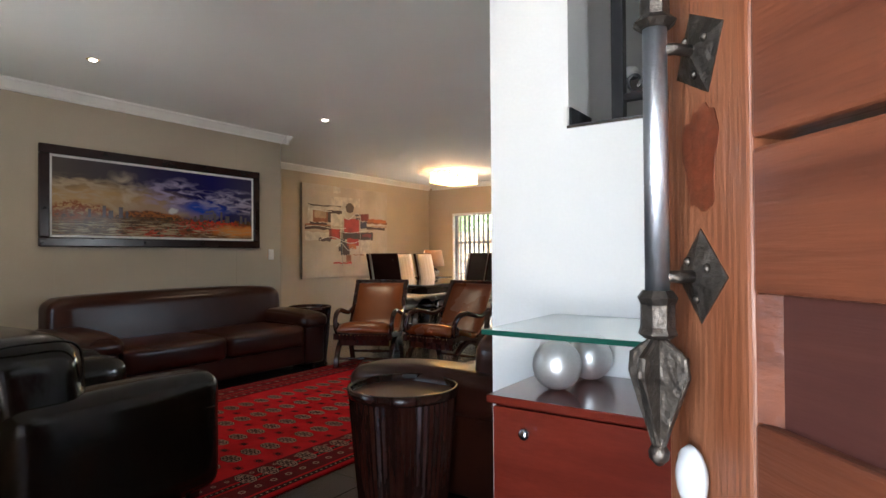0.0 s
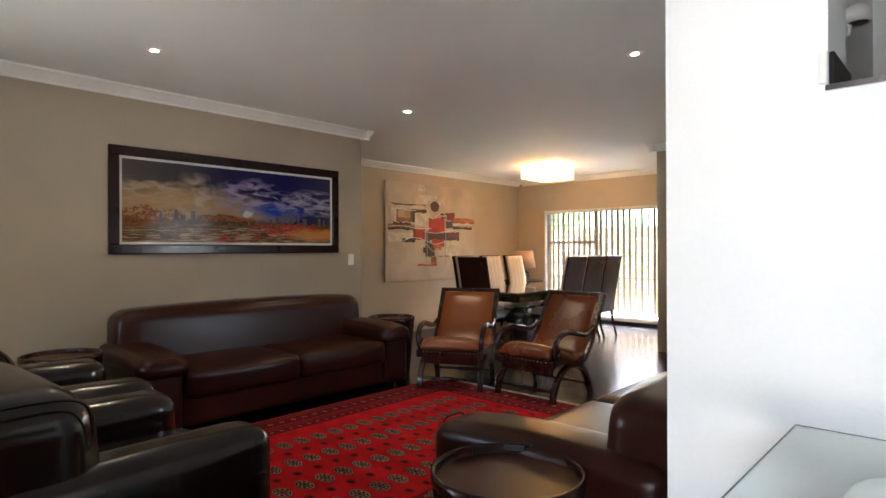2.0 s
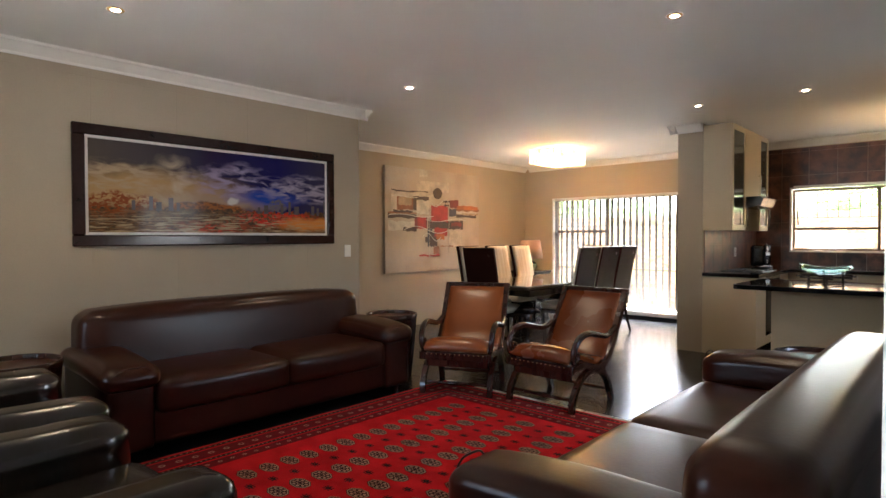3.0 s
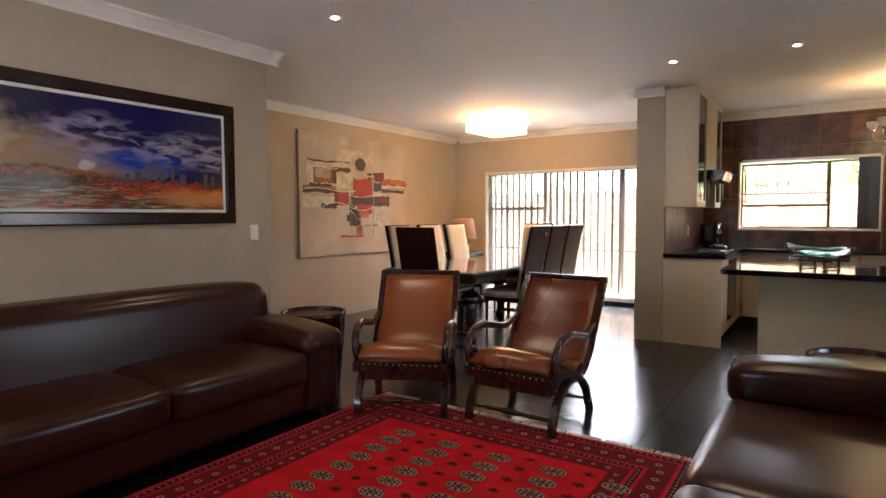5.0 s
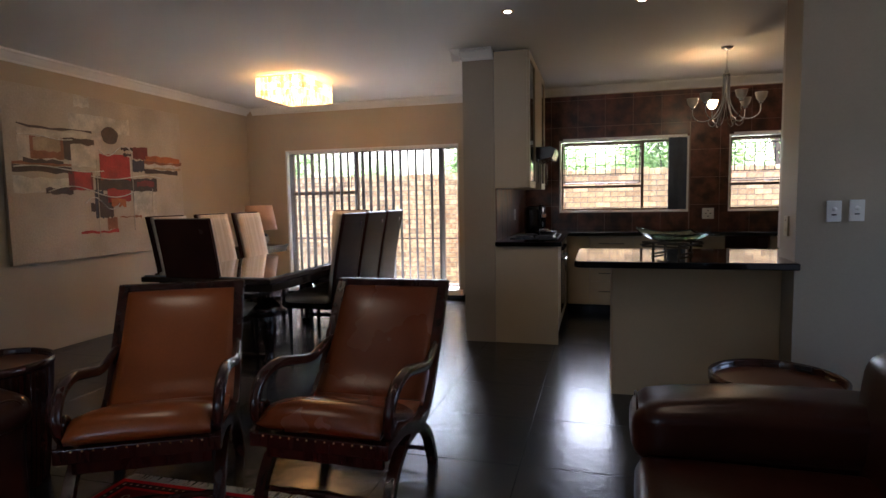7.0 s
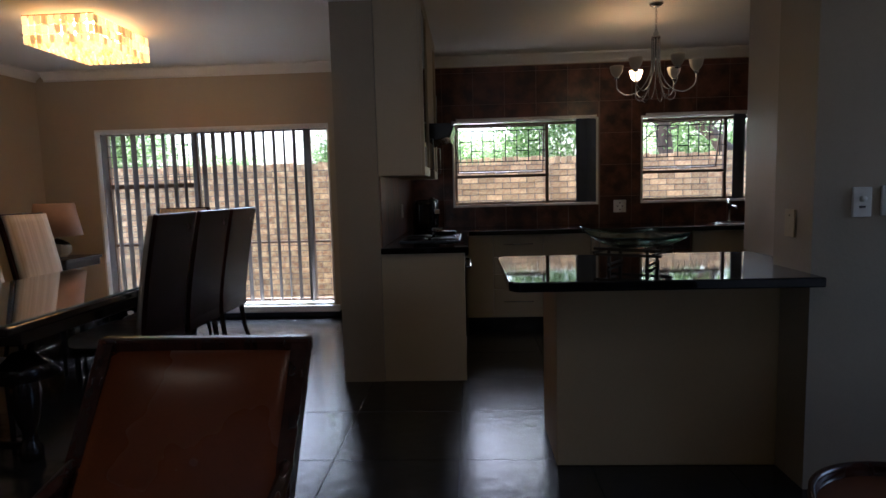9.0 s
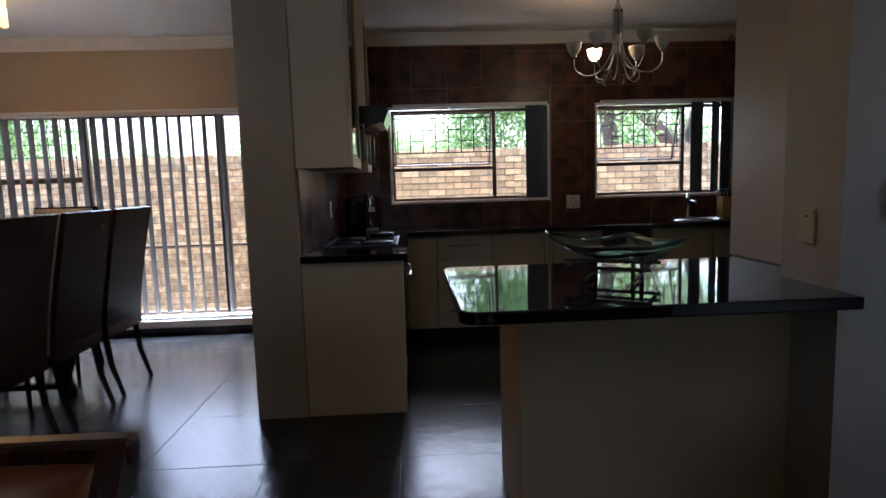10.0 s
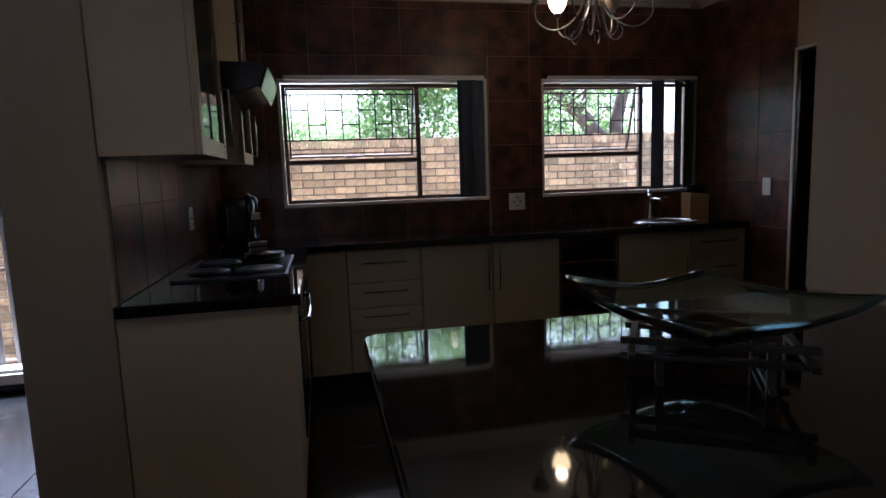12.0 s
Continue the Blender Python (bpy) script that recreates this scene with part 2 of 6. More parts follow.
structure("wall_kitchen_east", wall_with_holes("x", 0.475, 0.67, 6.245, 9.42, 0, HIGH, [DOORHOLE]), CREAM, "kitchen side wall with an open doorway", "wall")
structure("wall_switch", block(-1.172, 1.30, 5.96, 6.245, 0, HIGH), WALL, "pale grey wall beside the kitchen bar", "wall")
structure("wall_south", wall_with_holes("y", -0.45, -0.25, -5.62, 1.50, 0, HIGH, [(-0.47, 0.50, 0.0, 2.06), (-4.45, -3.25, 0.9, 2.1)]), WALL, "painted wall with the open front doorway", "wall")
structure("wall_east", wall_with_holes("x", 1.30, 1.50, -0.25, 6.12, 0, HIGH, [(4.6, 5.8, 1.0, 2.1)]), WALL, "painted hall wall with a window", "wall")
structure("wall_stair", block(-0.93, 1.30, 3.10, 3.22, 0, HIGH), WHITE, "plain white wall behind the barred opening", "wall")
structure("wall_stair_side", block(-0.93, -0.79, 1.682, 3.098, 0, HIGH), WHITE, "plain white side wall behind the barred opening", "wall")
NICHE = (-0.685, 0.75, 1.535, 2.25)
structure("wall_entrance", wall_with_holes("y", 1.50, 1.68, -0.955, 1.30, 0, HIGH, [NICHE]), WHITE, "white painted entrance wall with a barred opening", "wall")
# unseen roof and side walls, added to cut daylight at the front door
structure("porch_roof", block(-1.9, 2.5, -3.6, -0.452, 2.35, 2.5), CEILING, "plain unseen slab over the front door, added to cut daylight", "roof")
structure("porch_wall", block(-2.1, -1.9, -3.6, -0.452, 0, 2.5), WALL, "plain unseen side wall, added with the slab that cuts daylight", "wall")
structure("porch_wall_far", block(2.5, 2.7, -3.6, -0.452, 0, 2.5), WALL, "plain unseen side wall, added with the slab that cuts daylight", "wall")
# a pantry behind the kitchen doorway
structure("wall_pantry", block(1.3, 1.5, 6.12, 9.419, 0, HIGH), WALL, "dim pantry wall beyond the kitchen doorway", "wall")

CORN = [(0, 0), (0, -0.088), (0.014, -0.088), (0.018, -0.072), (0.042, -0.052), (0.072, -0.024), (0.088, -0.017), (0.088, 0)]
# added slab, out of view, that keeps daylight off the front of the house
structure("porch_roof", block(-7.2, 2.0, -2.3, -0.62, 2.46, 2.58), CEILING, "plain flat unseen slab before the house, added to cut daylight", "roof")


def cornice(axis, at, side, lo, hi):
    """A coved cornice along an axis, on the face at, standing out to side (+1 or -1)."""
    outline = [(at + side * u, HIGH + v) for u, v in CORN]
    return structure("cornice", prism(outline, axis, lo, hi), CORNICE, "white moulded plaster cornice under the ceiling", "cornice", False)


cornice("y", -5.40, 1, -0.25, 4.435)
cornice("x", 4.33, 1, -6.93, -5.295)
cornice("y", -6.93, 1, 4.33, 9.42)
cornice("x", 9.42, -1, -6.825, -3.385)
cornice("x", 9.42, -1, -3.11, 0.37)
cornice("y", 0.475, -1, 6.60, 9.42)
cornice("y", -3.385, -1, 7.255, 9.315)
cornice("x", 7.36, -1, -3.473, -3.112)
cornice("x", 5.96, -1, -1.2, 1.3)

# room-high square panels of the west wall
PANEL = 0.587

for i in range(-1, 8):
    for j in range(0, 5):
        y0, y1 = 1.372 + (i - 2) * PANEL, 1.372 + (i - 1) * PANEL
        z0, z1 = 0.065 + (j - 0) * PANEL - 0.0, 0.065 + (j + 1) * PANEL
        y0, y1, z0, z1 = max(y0, -0.25) + 0.0012, min(y1, 4.33) - 0.0012, max(z0, 0.0) + 0.0012, min(z1, HIGH) - 0.0012
        if y1 - y0 > 0.05 and z1 - z0 > 0.05:
            ob = part("panel", block(-5.407, -5.400, y0, y1, z0, z1, 0.0008, 1), WALL, wall_city)


# ---- soft furniture ----
def soft_box(bm, x0, x1, y0, y1, z0, z1, r=0.06, puff=0.0, cuts=9, wrinkle=0.003, seed=0.0):
    """A padded block: rounded edges, faces that swell, and a few soft wrinkles."""
    part_bm = bmesh.new()
    bmesh.ops.create_cube(part_bm, size=2.0)
    bmesh.ops.subdivide_edges(part_bm, edges=part_bm.edges, cuts=cuts, use_grid_fill=True)
    half = Vector(((x1 - x0) / 2, (y1 - y0) / 2, (z1 - z0) / 2))
    mid = Vector(((x0 + x1) / 2, (y0 + y1) / 2, (z0 + z1) / 2))
    rr = min(r, *half)
    for v in part_bm.verts:
        u = v.co.copy()
        for k in range(3):
            u[k] = math.copysign(abs(u[k]) ** 0.8, u[k])
        p = Vector([u[k] * half[k] for k in range(3)])
        inner = Vector([max(-half[k] + rr, min(half[k] - rr, p[k])) for k in range(3)])
        d = p - inner
        if d.length > 1e-9:
            p = inner + d.normalized() * rr
        for k in range(3):
            a, b = (k + 1) % 3, (k + 2) % 3
            if abs(v.co[k]) > 0.999:
                p[k] += math.copysign(puff * (1 - v.co[a] ** 2) * (1 - v.co[b] ** 2), v.co[k])
        w = noise.noise((p + mid) * 5 + Vector((seed, seed, seed))) * wrinkle + noise.noise((p + mid) * 16) * wrinkle * 0.4
        v.co = p + mid + (p.normalized() * w if p.length > 0 else Vector())
    me = bpy.data.meshes.new("tmp")
    part_bm.to_mesh(me)
    part_bm.free()
    bm.from_mesh(me)
    bpy.data.meshes.remove(me)
    return bm


def padded(*args, **kw):
    return soft_box(bmesh.new(), *args, **kw)


def roll_arm(bm, x0, x1, y0, y1, z_top, style, cap=0.135):
    """A padded arm rest, front at y0: a cap that overhangs its side, or one deep padded slab."""
    if style == "cap":
        soft_box(bm, x0 + 0.014, x1 - 0.014, y0 + 0.02, y1, 0.05, z_top - 0.05, r=0.035, puff=0.004)
        soft_box(bm, x0 - 0.012, x1 + 0.012, y0 - 0.018, y1, z_top - cap, z_top, r=0.062, puff=0.010, cuts=16, wrinkle=0.004, seed=x0)
        for v in bm.verts:
            if v.co.z > z_top - cap - 0.015:
                v.co.z -= 0.035 * max(0.0, 1 - (v.co.y - y0) / 0.5) ** 2
    else:
        soft_box(bm, x0, x1, y0, y1, 0.05, z_top, r=0.075, puff=0.010, cuts=14, wrinkle=0.004, seed=x0)
    return bm


def sofa(name, label, length, depth, mat, m, seats=2, back_top=0.82, arm_top=0.60, arm=0.27, group="", style="cap", cap=0.135, seat_top=0.455):
    """Local x runs along the sofa, y from the front edge (0) to the back."""
    s = thing(name, label, "sofa" if seats > 1 else "armchair", m, group)
    part("base", padded(arm * 0.7, length - arm * 0.7, 0.05, depth - 0.05, 0.06, 0.30, r=0.04), mat, s, smooth=True)
    wide = (length - 2 * arm) / seats
    for i in range(seats):
        x0 = arm + i * wide
        part("seat_cushion", padded(x0 - 0.01, x0 + wide - 0.004, 0.0, depth - 0.22, 0.25, seat_top, r=0.05, puff=0.013, cuts=12, wrinkle=0.004, seed=i + 1.5), mat, s, smooth=True)
    if style == "cap":
        bm = padded(0.07, length - 0.07, depth - 0.32, depth - 0.02, 0.30, back_top, r=0.085, puff=0.016, cuts=22, seed=7.0)
    else:
        bm = padded(0.055, length - 0.055, depth - 0.40, depth - 0.01, 0.34, back_top, r=0.11, puff=0.016, cuts=20, wrinkle=0.005, seed=7.0)
    for v in bm.verts:
        mid_seam = math.exp(-((v.co.x - length / 2) / 0.035) ** 2) if seats > 1 else 0.0
        v.co.y += 0.10 * (v.co.z - 0.55) + (0.012 * mid_seam if v.co.y < depth - 0.2 else 0)
        if v.co.z > 0.6:
            v.co.z -= 0.028 * abs(2 * v.co.x / length - 1) ** 6
    part("back_cushion", bm, mat, s, smooth=True)
    part("back_frame", padded(0.08, length - 0.08, depth - 0.14, depth, 0.06, back_top - 0.12, r=0.05), mat, s, smooth=True)
    part("armrest", roll_arm(bmesh.new(), 0.0, arm, 0.02, depth - 0.06, arm_top, style, cap), mat, s, smooth=True)
    part("armrest", roll_arm(bmesh.new(), length - arm, length, 0.02, depth - 0.06, arm_top, style, cap), mat, s, smooth=True)
    for x0, x1, out in ((0.0, arm, -0.001), (length - arm, length, 1.0)):
        if style == "cap":
            pts = [(x0 + 0.045 + (arm - 0.09) * k / 10, 0.012, arm_top - 0.03 - 0.05 * (2 * k / 10 - 1) ** 4) for k in range(11)]
        else:
            edge = x0 - 0.001 if x0 < 0.1 else x1 + 0.001
            pts = [(edge, 0.07 + (depth - 0.25) * k / 10, arm_top - 0.16 + 0.02 * k / 10) for k in range(11)]
            rim = [(x0 + 0.03 + (arm - 0.06) * k / 10, 0.022 + 0.02 * (2 * k / 10 - 1) ** 6, arm_top - 0.055 - 0.03 * (2 * k / 10 - 1) ** 6) for k in range(11)]
            part("piping", tube(rim, 0.005, 6), mat, s, smooth=True)
        part("seam", tube(pts, 0.004, 6), mat, s, smooth=True)
    if style != "cap":
        top = [(0.14 + (length - 0.28) * k / 12, depth - 0.30 + 0.02 * math.sin(math.pi * k / 12), back_top - 0.05 - 0.07 * (2 * k / 12 - 1) ** 4) for k in range(13)]
        part("piping", tube(top, 0.005, 6), mat, s, smooth=True)
        for x in (0.066, length - 0.066):
            loop = []
            for k in range(33):
                a = 2 * math.pi * k / 32
                cy, cz = math.copysign(abs(math.cos(a)) ** 0.55, math.cos(a)), math.copysign(abs(math.sin(a)) ** 0.55, math.sin(a))
                z = (0.62 + back_top) / 2 + cz * ((back_top - 0.62) / 2 - 0.012)
                loop.append((x, depth - 0.205 + cy * 0.165 + 0.10 * (z - 0.55), z))
            part("piping", tube(loop, 0.0055, 6), mat, s, smooth=True)
    for x in (0.10, length - 0.10):
        for y in (0.12, depth - 0.12):
            part("foot", lathe([(0.028, 0.0), (0.034, 0.07)], 12, (x, y)), DARKWOOD, s, "dark wooden foot")
    return s


# west sofa faces east: local x runs south to north, the front edge looks to +x
sofa("sofa", "dark brown leather sofa with two seats against the panelled wall", 2.36, 0.95, BROWN, pose(-4.36, 1.72, 0, 0, 0, 90), back_top=0.83, arm_top=0.585, arm=0.30)
# east sofa faces west
sofa("sofa", "dark brown leather sofa with plump seats facing the rug", 2.58, 1.0, BROWN, pose(-2.11, 4.60, 0, 0, 0, -90), back_top=0.80, arm_top=0.610, arm=0.25, cap=0.205, seat_top=0.425)
for x, tilt in ((-3.47, 3), (-4.60, 0)):
    sofa("armchair", "black-brown leather armchair with rounded arms beside the rug", 1.02, 0.98, BLACKLEATHER, pose(x + 1.02, 1.55, 0, 0, 0, 180 + tilt), seats=1, back_top=0.84, arm_top=0.60, arm=0.24, group="black leather armchairs", style="slab")


# ---- drum side tables ----
def drum_table(x, y, label, turn=0):
    t = thing("side_table", label, "side table", pose(x, y, 0, 0, 0, turn), "drum side tables")
    part("drum", lathe([(0.178, 0.0), (0.182, 0.02), (0.205, 0.25), (0.224, 0.46), (0.230, 0.545)], 108, ribs=1, rib=0.0028), DARKWOOD, t, "finely fluted dark wood")
    part("rim", lathe([(0.231, 0.545), (0.238, 0.555), (0.238, 0.585), (0.228, 0.588), (0.222, 0.575), (0.222, 0.548)], 64), DARKWOOD, t, smooth=True)
    part("tray", lathe([(0.2215, 0.540), (0.2215, 0.556)], 48), TRAYWOOD, t, "polished dark round tray")
    part("grip", block(-0.035, 0.035, 0.214, 0.2225, 0.566, 0.586, 0.004), BLACKMETAL, t, "dull metal grip")
    return t


drum_table(-1.57, 1.80, "dark fluted wooden drum table beside the sofa end", 30)
drum_table(-4.885, 4.30, "dark fluted wooden drum table beside the sofa and wall corner", 20)
drum_table(-1.57, 4.78, "dark fluted wooden drum table below the light switches", -40)
drum_table(-4.92, 1.42, "dark fluted wooden drum table between sofa and armchair", 60)

# ---- plantation chairs ----
def smooth_line(keys, n):
    """Points along a soft curve through the keys (Catmull-Rom)."""
    out = []
    k = [Vector(p) for p in keys]
    k = [2 * k[0] - k[1]] + k + [2 * k[-1] - k[-2]]
    for i in range(1, len(k) - 2):
        for j in range(n):
            t = j / n
            a, b, c, d = k[i - 1:i + 3]
            out.append(0.5 * ((2 * b) + (c - a) * t + (2 * a - 5 * b + 4 * c - d) * t * t + (3 * b - a - 3 * c + d) * t ** 3))
    return out + [k[-2]]


def ribbon(line, x0, x1, thick, cols=8, swell=0.0):
    """A padded sheet along a side line of (y, z), from x0 to x1."""
    bm = bmesh.new()
    n = len(line)
    grid = {}
    for side in (0, 1):
        for i, p in enumerate(line):
            d = (line[min(i + 1, n - 1)] - line[max(i - 1, 0)]).normalized()
            normal = Vector((-d.y, d.x)) if d.x >= 0 or d.y > 0 else Vector((-d.y, d.x))
            for j in range(cols + 1):
                u = 2 * j / cols - 1
                off = (thick / 2 + swell * (1 - u ** 4) * (1 - (2 * i / (n - 1) - 1) ** 6)) * (1 if side else -0.6)
                q = p + normal * off
                grid[side, i, j] = bm.verts.new((x0 + (x1 - x0) * j / cols, q.x, q.y))
    for i in range(n - 1):
        for j in range(cols):
            bm.faces.new([grid[1, i, j], grid[1, i + 1, j], grid[1, i + 1, j + 1], grid[1, i, j + 1]])
            bm.faces.new([grid[0, i, j], grid[0, i, j + 1], grid[0, i + 1, j + 1], grid[0, i + 1, j]])
    for i in range(n - 1):
        for j in (0, cols):
            bm.faces.new([grid[0, i, j], grid[0, i + 1, j], grid[1, i + 1, j], grid[1, i, j]])
    for j in range(cols):
        for i in (0, n - 1):
            bm.faces.new([grid[0, i, j], grid[0, i, j + 1], grid[1, i, j + 1], grid[1, i, j]])
    return bm


def plank_along(line, x0, x1, deep):
    """A flat wooden rail that follows a side line."""
    return ribbon(line, x0, x1, deep, cols=1)


def plantation_chair(label, m, hide):
    w = 0.62
    c = thing("lounge_chair", label, "chair", m, "leather plantation chairs")
    seat_line = smooth_line([(-0.022, 0.382), (0.07, 0.425), (0.20, 0.390), (0.38, 0.325), (0.48, 0.345)], 6)
    back_line = smooth_line([(0.47, 0.335), (0.56, 0.42), (0.66, 0.57), (0.76, 0.73), (0.835, 0.845)], 6)
    part("seat", ribbon(seat_line, 0.040, w - 0.040, 0.04, 10, 0.036), hide, c, "polished leather seat", smooth=True)
    part("backrest", ribbon(back_line, 0.026, w - 0.026, 0.034, 12, 0.024), hide, c, "polished leather backrest", smooth=True)
    rail = smooth_line([(-0.02, 0.335), (0.15, 0.345), (0.32, 0.30), (0.46, 0.305), (0.57, 0.41), (0.67, 0.57), (0.77, 0.735), (0.85, 0.87)], 5)
    for x in (0.0, w - 0.045):
        part("side_rail", plank_along(rail, x, x + 0.045, 0.06), DARKWOOD, c, smooth=False)
        arch = smooth_line([(0.0, 0.0), (0.015, 0.09), (0.075, 0.19), (0.17, 0.262), (0.28, 0.285), (0.40, 0.265), (0.50, 0.19), (0.555, 0.09), (0.59, 0.0)], 5)
        part("leg", plank_along(arch, x, x + 0.045, 0.045), DARKWOOD, c)
        xm = x + 0.022
        out = -0.02 if x < 0.1 else 0.02
        arm = smooth_line([(0.70, 0.60), (0.60, 0.565), (0.48, 0.535), (0.34, 0.560), (0.20, 0.585), (0.085, 0.565), (0.02, 0.50), (0.005, 0.425), (0.035, 0.365)], 6)
        part("armrest", tube([(xm + out * math.sin(i / len(arm) * 3.1), p.x, p.y) for i, p in enumerate(arm)], [0.018 + 0.008 * math.sin(math.pi * i / len(arm)) for i in range(len(arm))], 10), DARKWOOD, c, "scrolled dark wood arm", smooth=True)
        volute = [(xm + out * 0.2, 0.05 + (0.05 - 0.0022 * k) * math.cos(0.5 * k + 2.6), 0.43 + (0.05 - 0.0022 * k) * math.sin(0.5 * k + 2.6)) for k in range(18)]
        part("scroll", tube(volute, 0.016, 8), DARKWOOD, c, smooth=True)
    part("front_rail", block(0.0, w, -0.03, 0.012, 0.300, 0.362, 0.006), DARKWOOD, c)
    part("apron", block(0.045, w - 0.045, 0.02, 0.045, 0.235, 0.300, 0.005), DARKWOOD, c)
    part("top_rail", block(-0.005, w + 0.005, 0.815, 0.865, 0.835, 0.885, 0.012), DARKWOOD, c)
    turned = [(0.009, 0), (0.014, 0.03), (0.010, 0.06), (0.016, 0.12), (0.011, 0.17), (0.018, 0.24), (0.018, 0.30), (0.011, 0.37), (0.016, 0.42), (0.010, 0.48), (0.014, 0.51), (0.009, 0.54)]
    for y, z in ((0.022, 0.10), (0.56, 0.09)):
        part("stretcher", moved(lathe(turned, 12), pose(0.04, y, z, 0, 90, 0)), DARKWOOD, c, smooth=True)
    nail = lathe([(0.004, 0), (0.0032, 0.002), (0.001, 0.003)], 8)
    first = part("nail", moved(nail, pose(0.07, -0.032, 0.352, 90, 0, 0)), BRASS, c, "brass upholstery nail", smooth=True)
    for k in range(1, 13):
        copy = new("nail", first.data)
        copy.parent, copy.location = c, (k * 0.04, 0, 0)
    return c


BRASS = material("aged_brass", (0.55, 0.36, 0.13), 0.3, metal=1.0, vary=0.08, bump=0.0)
plantation_chair("tan leather and dark wood plantation chair standing askew at the rug", pose(-4.241, 4.035, 0, 0, 0, 27) @ Matrix.Diagonal((0.98, 1, 0.98, 1)), TAN)
plantation_chair("red-brown leather and dark wood plantation chair at the rug edge, some shade in its colour", pose(-3.598, 4.375, 0, 0, 0, -1) @ Matrix.Diagonal((0.98, 1, 0.98, 1)), REDSHADEDTAN)

# ---- rug ----
RED = material("red_wool_pile", (0.50, 0.009, 0.014), 0.95, vary=0.12, scale=7, fine=260, bump=0.12, second=(0.34, 0.005, 0.009), spec=0.1)
DARKRED = material("dark_maroon_wool", (0.13, 0.008, 0.012), 0.95, vary=0.12, scale=9, fine=260, bump=0.12, spec=0.1)
BEIGEWOOL = material("beige_wool", (0.34, 0.215, 0.145), 0.95, vary=0.12, scale=20, fine=260, bump=0.1, spec=0.1)
BLACKWOOL = material("black_brown_wool", (0.035, 0.012, 0.012), 0.95, vary=0.12, scale=20, fine=260, bump=0.1, spec=0.1)
RX0, RX1, RY0, RY1 = -4.36, -2.24, 1.15, 4.47
rug = thing("rug", "red patterned wool rug with rows of octagon medallions", "rug", pose(0, 0, 0))
part("border", block(RX0, RX1, RY0, RY1, 0.0, 0.010, 0.003, 1), RED, rug)
for k, (inset, width, mat) in enumerate(((0.03, 0.035, BLACKWOOL), (0.085, 0.12, DARKRED), (0.225, 0.03, BLACKWOOL), (0.275, 0.085, DARKRED))):
    bm = bmesh.new()
    x0, x1, y0, y1 = RX0 + inset, RX1 - inset, RY0 + inset, RY1 - inset
    for a in ((x0, x0 + width, y0, y1), (x1 - width, x1, y0, y1), (x0 + width, x1 - width, y0, y0 + width), (x0 + width, x1 - width, y1 - width, y1)):
        box(bm, *a, 0.010, 0.0112)
    part("border_band", bm, mat, rug, "dark woven border band")


def flat_shape(bm, x, y, rx, ry, z, n=8, turn=0.4, hole=0.0):
    ring = [bm.verts.new((x + rx * math.cos(turn + 2 * math.pi * k / n), y + ry * math.sin(turn + 2 * math.pi * k / n), z)) for k in range(n)]
    if not hole:
        bm.faces.new(ring)
        return
    inner = [bm.verts.new((x + hole * rx * math.cos(turn + 2 * math.pi * k / n), y + hole * ry * math.sin(turn + 2 * math.pi * k / n), z)) for k in range(n)]
    for k in range(n):
        bm.faces.new((ring[k], ring[(k + 1) % n], inner[(k + 1) % n], inner[k]))


dark, light, star, dots = bmesh.new(), bmesh.new(), bmesh.new(), bmesh.new()
flat_shape(dark, 0, 0, 0.078, 0.050, 0.0115)
flat_shape(light, 0, 0, 0.073, 0.046, 0.0120, hole=0.88)
for k in range(8):
    a = k * math.pi / 4
    flat_shape(light, 0.044 * math.cos(a + 0.39), 0.028 * math.sin(a + 0.39), 0.012, 0.009, 0.0122, 5)
    flat_shape(light, 0.020 * math.cos(a), 0.013 * math.sin(a), 0.007, 0.005, 0.0122, 4)
flat_shape(star, 0, 0, 0.042, 0.010, 0.0115, 4, 0)
flat_shape(star, 0, 0, 0.012, 0.032, 0.0117, 4, 0)
for k in range(4):
    flat_shape(star, 0.028 * math.cos(k * 1.571 + 0.785), 0.02 * math.sin(k * 1.571 + 0.785), 0.009, 0.007, 0.0116, 4, 0)
first = None
for i in range(5):
    for j in range(20):
        x, y = -3.762 + i * 0.312, 1.70 + j * 0.1325
        if y > RY1 - 0.42:
            continue
        if first is None:
            medallion = part("medallion", dark, BLACKWOOL, rug, "dark octagon medallion")
            petals = part("petal_ring", light, BEIGEWOOL, medallion, "beige petal ring")
            motif = part("star_motif", star, BLACKWOOL, rug, "dark star motif")
            first = (medallion.data, petals.data, motif.data)
        else:
            medallion, petals = new("medallion", first[0]), new("petal_ring", first[1])
            medallion.parent, petals.parent = rug, medallion
            motif = None
            if i < 4:
                motif = new("star_motif", first[2])
                motif.parent = rug
        medallion.location = (x + random.uniform(-0.004, 0.004), y + random.uniform(-0.004, 0.004), 0)
        if motif:
            motif.location = (x + 0.156, y + 0.066, 0)
for inset, pitch, size in ((0.047, 0.035, 0.007), (0.24, 0.03, 0.006), (0.145, 0.095, 0.020), (0.317, 0.075, 0.014)):
    for x in np.arange(RX0 + inset, RX1 - inset, pitch):
        for y in (RY0 + inset, RY1 - inset):
            flat_shape(dots, x, y, size, size, 0.0116, 6, hole=0.0 if size < 0.01 else 0.55)
    for y in np.arange(RY0 + inset, RY1 - inset, pitch):
        for x in (RX0 + inset, RX1 - inset):
            flat_shape(dots, x, y, size, size, 0.0116, 6, hole=0.0 if size < 0.01 else 0.55)
tagged(part("border_motif", dots, BEIGEWOOL, rug, "beige woven border motif"), kind="stuff")
fringe = bmesh.new()
